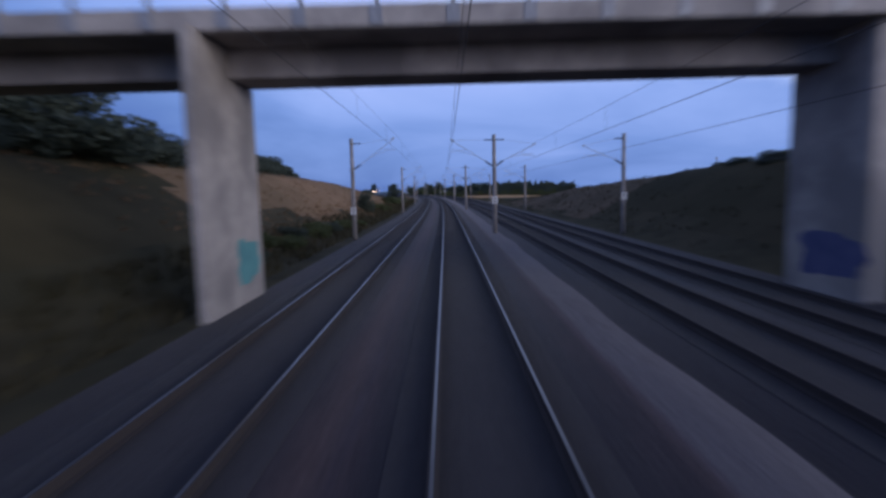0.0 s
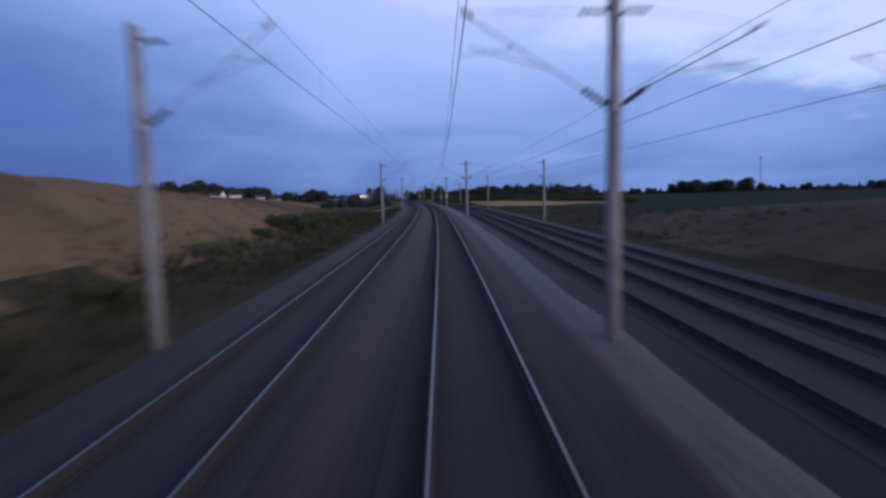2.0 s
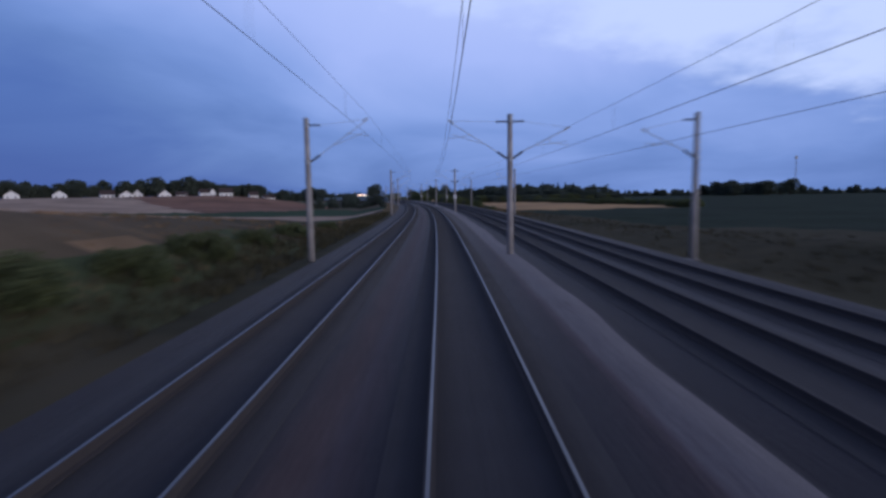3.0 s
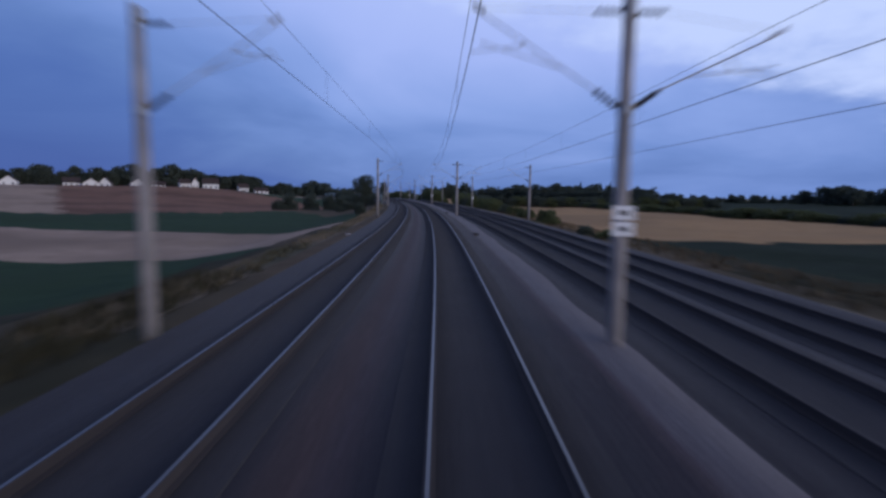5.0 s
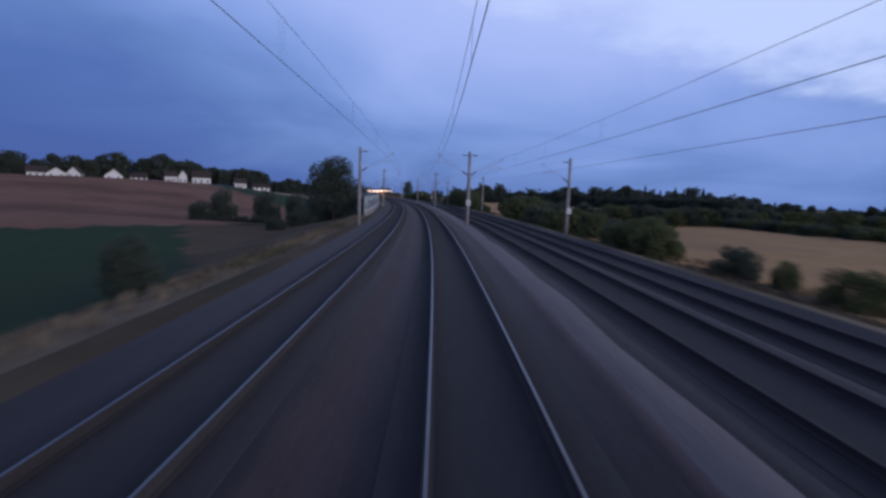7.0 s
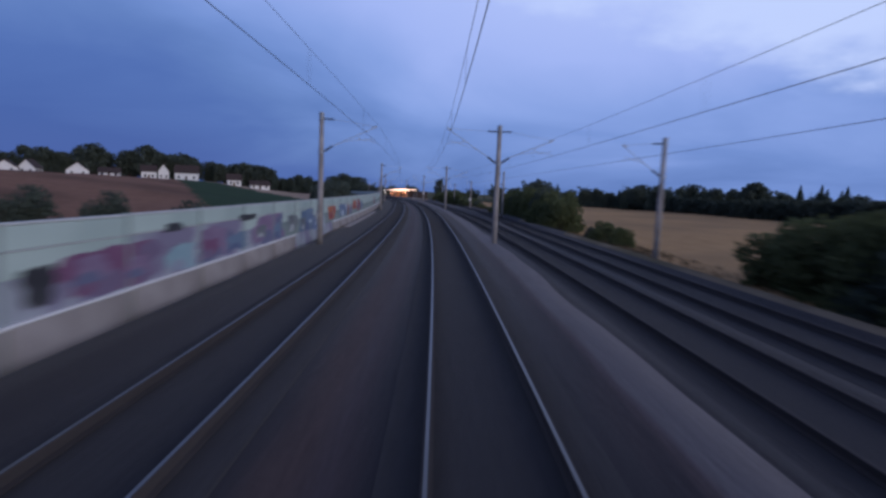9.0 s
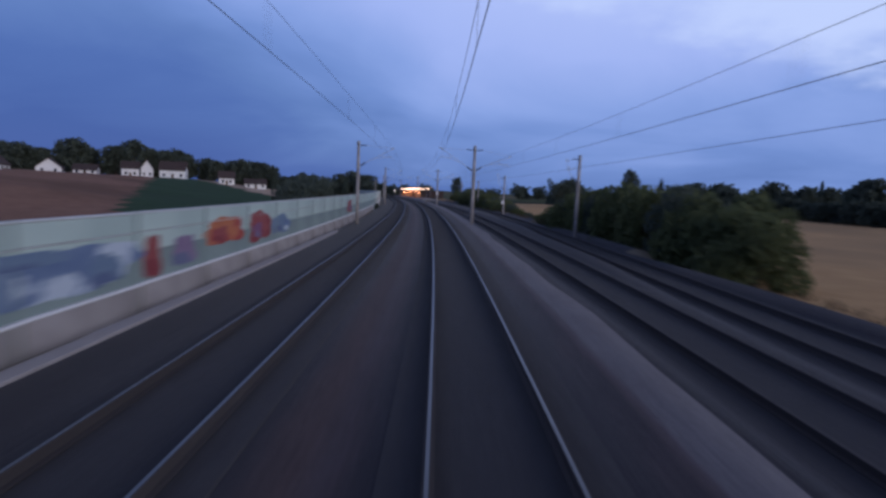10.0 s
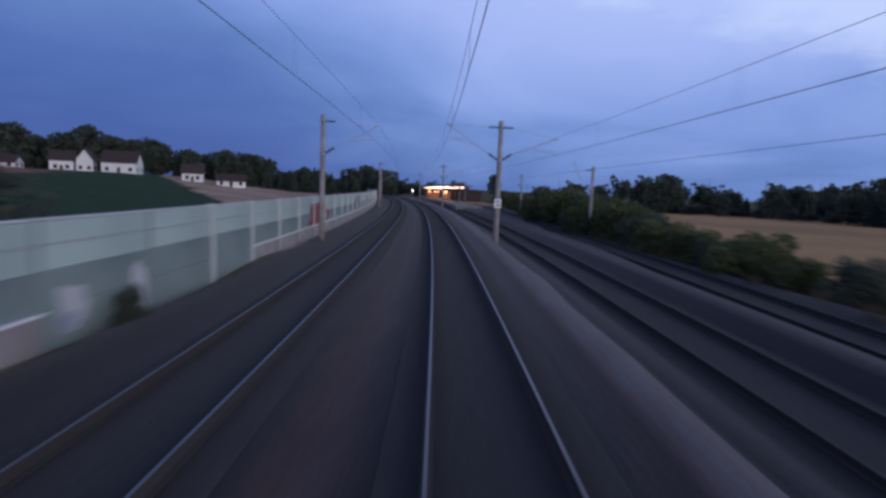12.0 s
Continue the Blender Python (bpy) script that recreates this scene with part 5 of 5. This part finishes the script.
for s in [549.0] + list(np.arange(557.0, 640.0, 5.0)):
    for d in (-1.7, 1.7):
        bm = bmesh.new()
        tube(bm, [at(s, plat_d(s) + d, 3.38), at(s + 4.2, plat_d(s + 4.2) + d, 3.38)], 0.085, 6)
        part("lamp_tube", bm, M_LAMP, canopy, "warm glowing lamp tube")
for s in (575.0, 606.0, 640.0):
    sh = tagged(root("waiting_shelter", stand(s, plat_d(s) + 0.3, -0.1)), "small lamplit glazed shelter under the canopy", "shelter", "platform shelters")
    bm = bmesh.new()
    box(bm, -0.9, 0.9, -1.6, 1.6, 2.3, 2.45)
    part("roof", bm, M_CANOPY, sh)
    for x0, x1, y0, y1 in ((0.8, 0.9, -1.6, 1.6), (-0.9, 0.79, 1.5, 1.6)):
        bm = bmesh.new()
        box(bm, x0, x1, y0, y1, 0, 2.295)
        part("back_panel", bm, M_CANOPY, sh)
    bm = bmesh.new()
    box(bm, -0.5, 0.5, -1.2, 1.2, 2.2, 2.29)
    part("lamp", bm, M_GLOW, sh, "warm glowing ceiling lamp")
for s, d, hgt in [(540, 9.4, 4.4), (530, 9.0, 4.4), (700, 23.5, 4.6), (712, 25.0, 4.6)]:
    lp = tagged(root("platform_lamp", stand(s, d, -0.1)), "slim lamp post on the station platform", "lamp", "platform lamps")
    bm = bmesh.new()
    tube(bm, [(0, 0, -0.02), (0, 0, hgt)], 0.06, 8, 0.04)
    part("post", bm, M_STEEL, lp)
    bm = bmesh.new()
    box(bm, -0.35, 0.35, -0.12, 0.12, hgt, hgt + 0.12)
    part("head", bm, M_LAMP if s > 690 else M_STEEL, lp)
for s, d, z, mt, nm in [(576, 1.95, 1.95, M_SIGNAL_W, "white")]:
    sg = tagged(root("railway_signal", stand(s, d, -0.4)), "slim railway signal post showing a %s light" % nm, "signal", "railway signals")
    bm = bmesh.new()
    tube(bm, [(0, 0, 0), (0, 0, z + 1.0)], 0.07, 8)
    part("post", bm, M_STEEL, sg)
    bm = bmesh.new()
    box(bm, -0.3, 0.3, -0.12, 0.12, z, z + 1.2)
    part("screen", bm, M_INK, sg)
    bm = bmesh.new()
    tube(bm, [(0, -0.13, z + 0.6), (0, -0.2, z + 0.6)], 0.14, 12)
    part("light", bm, mt, sg)
sb_ = tagged(root("station_building", stand(650, 31, -0.6)), "low station building with a flat brown roof", "building")
bm = bmesh.new()
box(bm, -4, 4, -22, 22, 0, 3.4)
part("wall", bm, M_ROOF, sb_)
bm = bmesh.new()
box(bm, -4.5, 4.5, -22.6, 22.6, 3.404, 3.75)
part("roof", bm, M_ROOF, sb_)
for i in range(9):
    bm = bmesh.new()
    box(bm, -4.06, -4.004, -19 + i * 4.5, -17 + i * 4.5, 0.9, 2.4)
    part("window", bm, M_PANE, sb_)

# ---- slender radio mast far across the fields ----
radio = tagged(root("radio_mast", pose(267, 529, land_xy(267, 529) - 0.3)), "slender steel radio mast beyond the fields", "mast")
bm = bmesh.new()
for a in range(3):
    x, y = math.cos(a * 2.094), math.sin(a * 2.094)
    tube(bm, [(x * 1.0, y * 1.0, 0), (x * 0.35, y * 0.35, 28)], 0.1, 6, 0.06)
for i in range(13):
    k = 1 - 0.05 * i
    for a in range(3):
        p, q = a * 2.094, (a + 1) * 2.094
        tube(bm, [(k * math.cos(p), k * math.sin(p), i * 2.15), (k * 0.95 * math.cos(q), k * 0.95 * math.sin(q), i * 2.15 + 2.15)], 0.04, 4)
part("lattice", bm, M_STEEL, radio)
bm = bmesh.new()
box(bm, -0.7, 0.7, -0.4, 0.4, 27, 29.5)
part("antenna", bm, M_STEEL, radio)

# ---- tufts of grass on the verges ----


def tufts(seed, count, s0, s1, d0, d1, h, mat_, name, label):
    rnd = random.Random(seed)
    v, f = [], []
    for _ in range(count):
        s, d = rnd.uniform(s0, s1), rnd.uniform(d0, d1)
        p = at(s, d)
        g = Vector((p.x, p.y, land_at(s, d) - 0.05))
        for _ in range(5):
            a = rnd.random() * 6.28
            lean = Vector((math.cos(a), math.sin(a), 0)) * rnd.uniform(0.05, 0.35)
            side = Vector((-math.sin(a), math.cos(a), 0)) * rnd.uniform(0.02, 0.06)
            k = h * rnd.uniform(0.5, 1.3)
            n = len(v)
            b = g + Vector((rnd.uniform(-0.25, 0.25), rnd.uniform(-0.25, 0.25), 0))
            v += [b - side, b + side, b + lean + Vector((0, 0, k))]
            f.append((n, n + 1, n + 2))
    me = bpy.data.meshes.new(name)
    me.from_pydata(v, [], f)
    me.materials.append(mat_)
    return tagged(new(name, me), label, "grass", kind="stuff")


tufts(61, 4200, 0, 200, -11.4, -7.8, 0.42, M_WEED, "verge_grass", "rough weedy grass along the foot of the bank")
tufts(62, 2500, 20, 190, -24, -10, 0.24, M_DRY, "dry_grass", "dry tan grass on the slope of the bank")
tufts(63, 1600, 190, 318, -9.9, -8.3, 0.26, M_STRAW, "dry_grass", "dry grass along the embankment's edge")
tufts(64, 1500, 0, 200, 12.2, 22, 0.25, M_BANK, "verge_grass", "dull grass on the cutting beside the tracks")
tufts(65, 4000, 190, 480, 12.6, 17, 0.3, M_VERGE, "dry_grass", "dry grass along the edge of the wheat field")
tufts(66, 900, 24, 112, -13.0, -9.8, 0.2, M_DRY, "dry_grass", "dry tan grass where the bank meets the weeds")

# ---- small things beside the track ----


def cable_box(s, d, label):
    """Low dark casing with a sloped lid, set in the gravel."""
    t = tagged(root("cable_box", stand(s, d, land_at(s, d) - float(rail_level(s)))), label, "box", "trackside boxes")
    bm = bmesh.new()
    box(bm, -0.17, 0.17, -0.3, 0.3, -0.05, 0.1)
    bmesh.ops.bevel(bm, geom=list(bm.edges), offset=0.02, segments=1, affect="EDGES")
    part("casing", bm, M_RUST, t)
    bm = bmesh.new()
    v = box(bm, -0.19, 0.19, -0.32, 0.32, 0.104, 0.135)
    for q in v[4:]:
        q.co.z += 0.03 * (q.co.x < 0)
    part("lid", bm, M_RUST, t)
    return t


for s, d in ((214.6, 2.2), (252.0, 2.15)):
    cable_box(s, d, "low dark cable box on the gravel walkway")
slab = bmesh.new()
box(slab, -0.22, 0.22, -0.4, 0.4, -0.05, 0.07)
bmesh.ops.bevel(slab, geom=list(slab.edges), offset=0.03, segments=2, affect="EDGES")
slab_ob = tagged(part("concrete_slab", slab, M_PLINTH), "pale loose concrete slab lying on the ballast shoulder", "slab")
slab_ob.matrix_basis = stand(218.0, -7.05, land_at(218.0, -7.05) - float(rail_level(218.0)), 12)
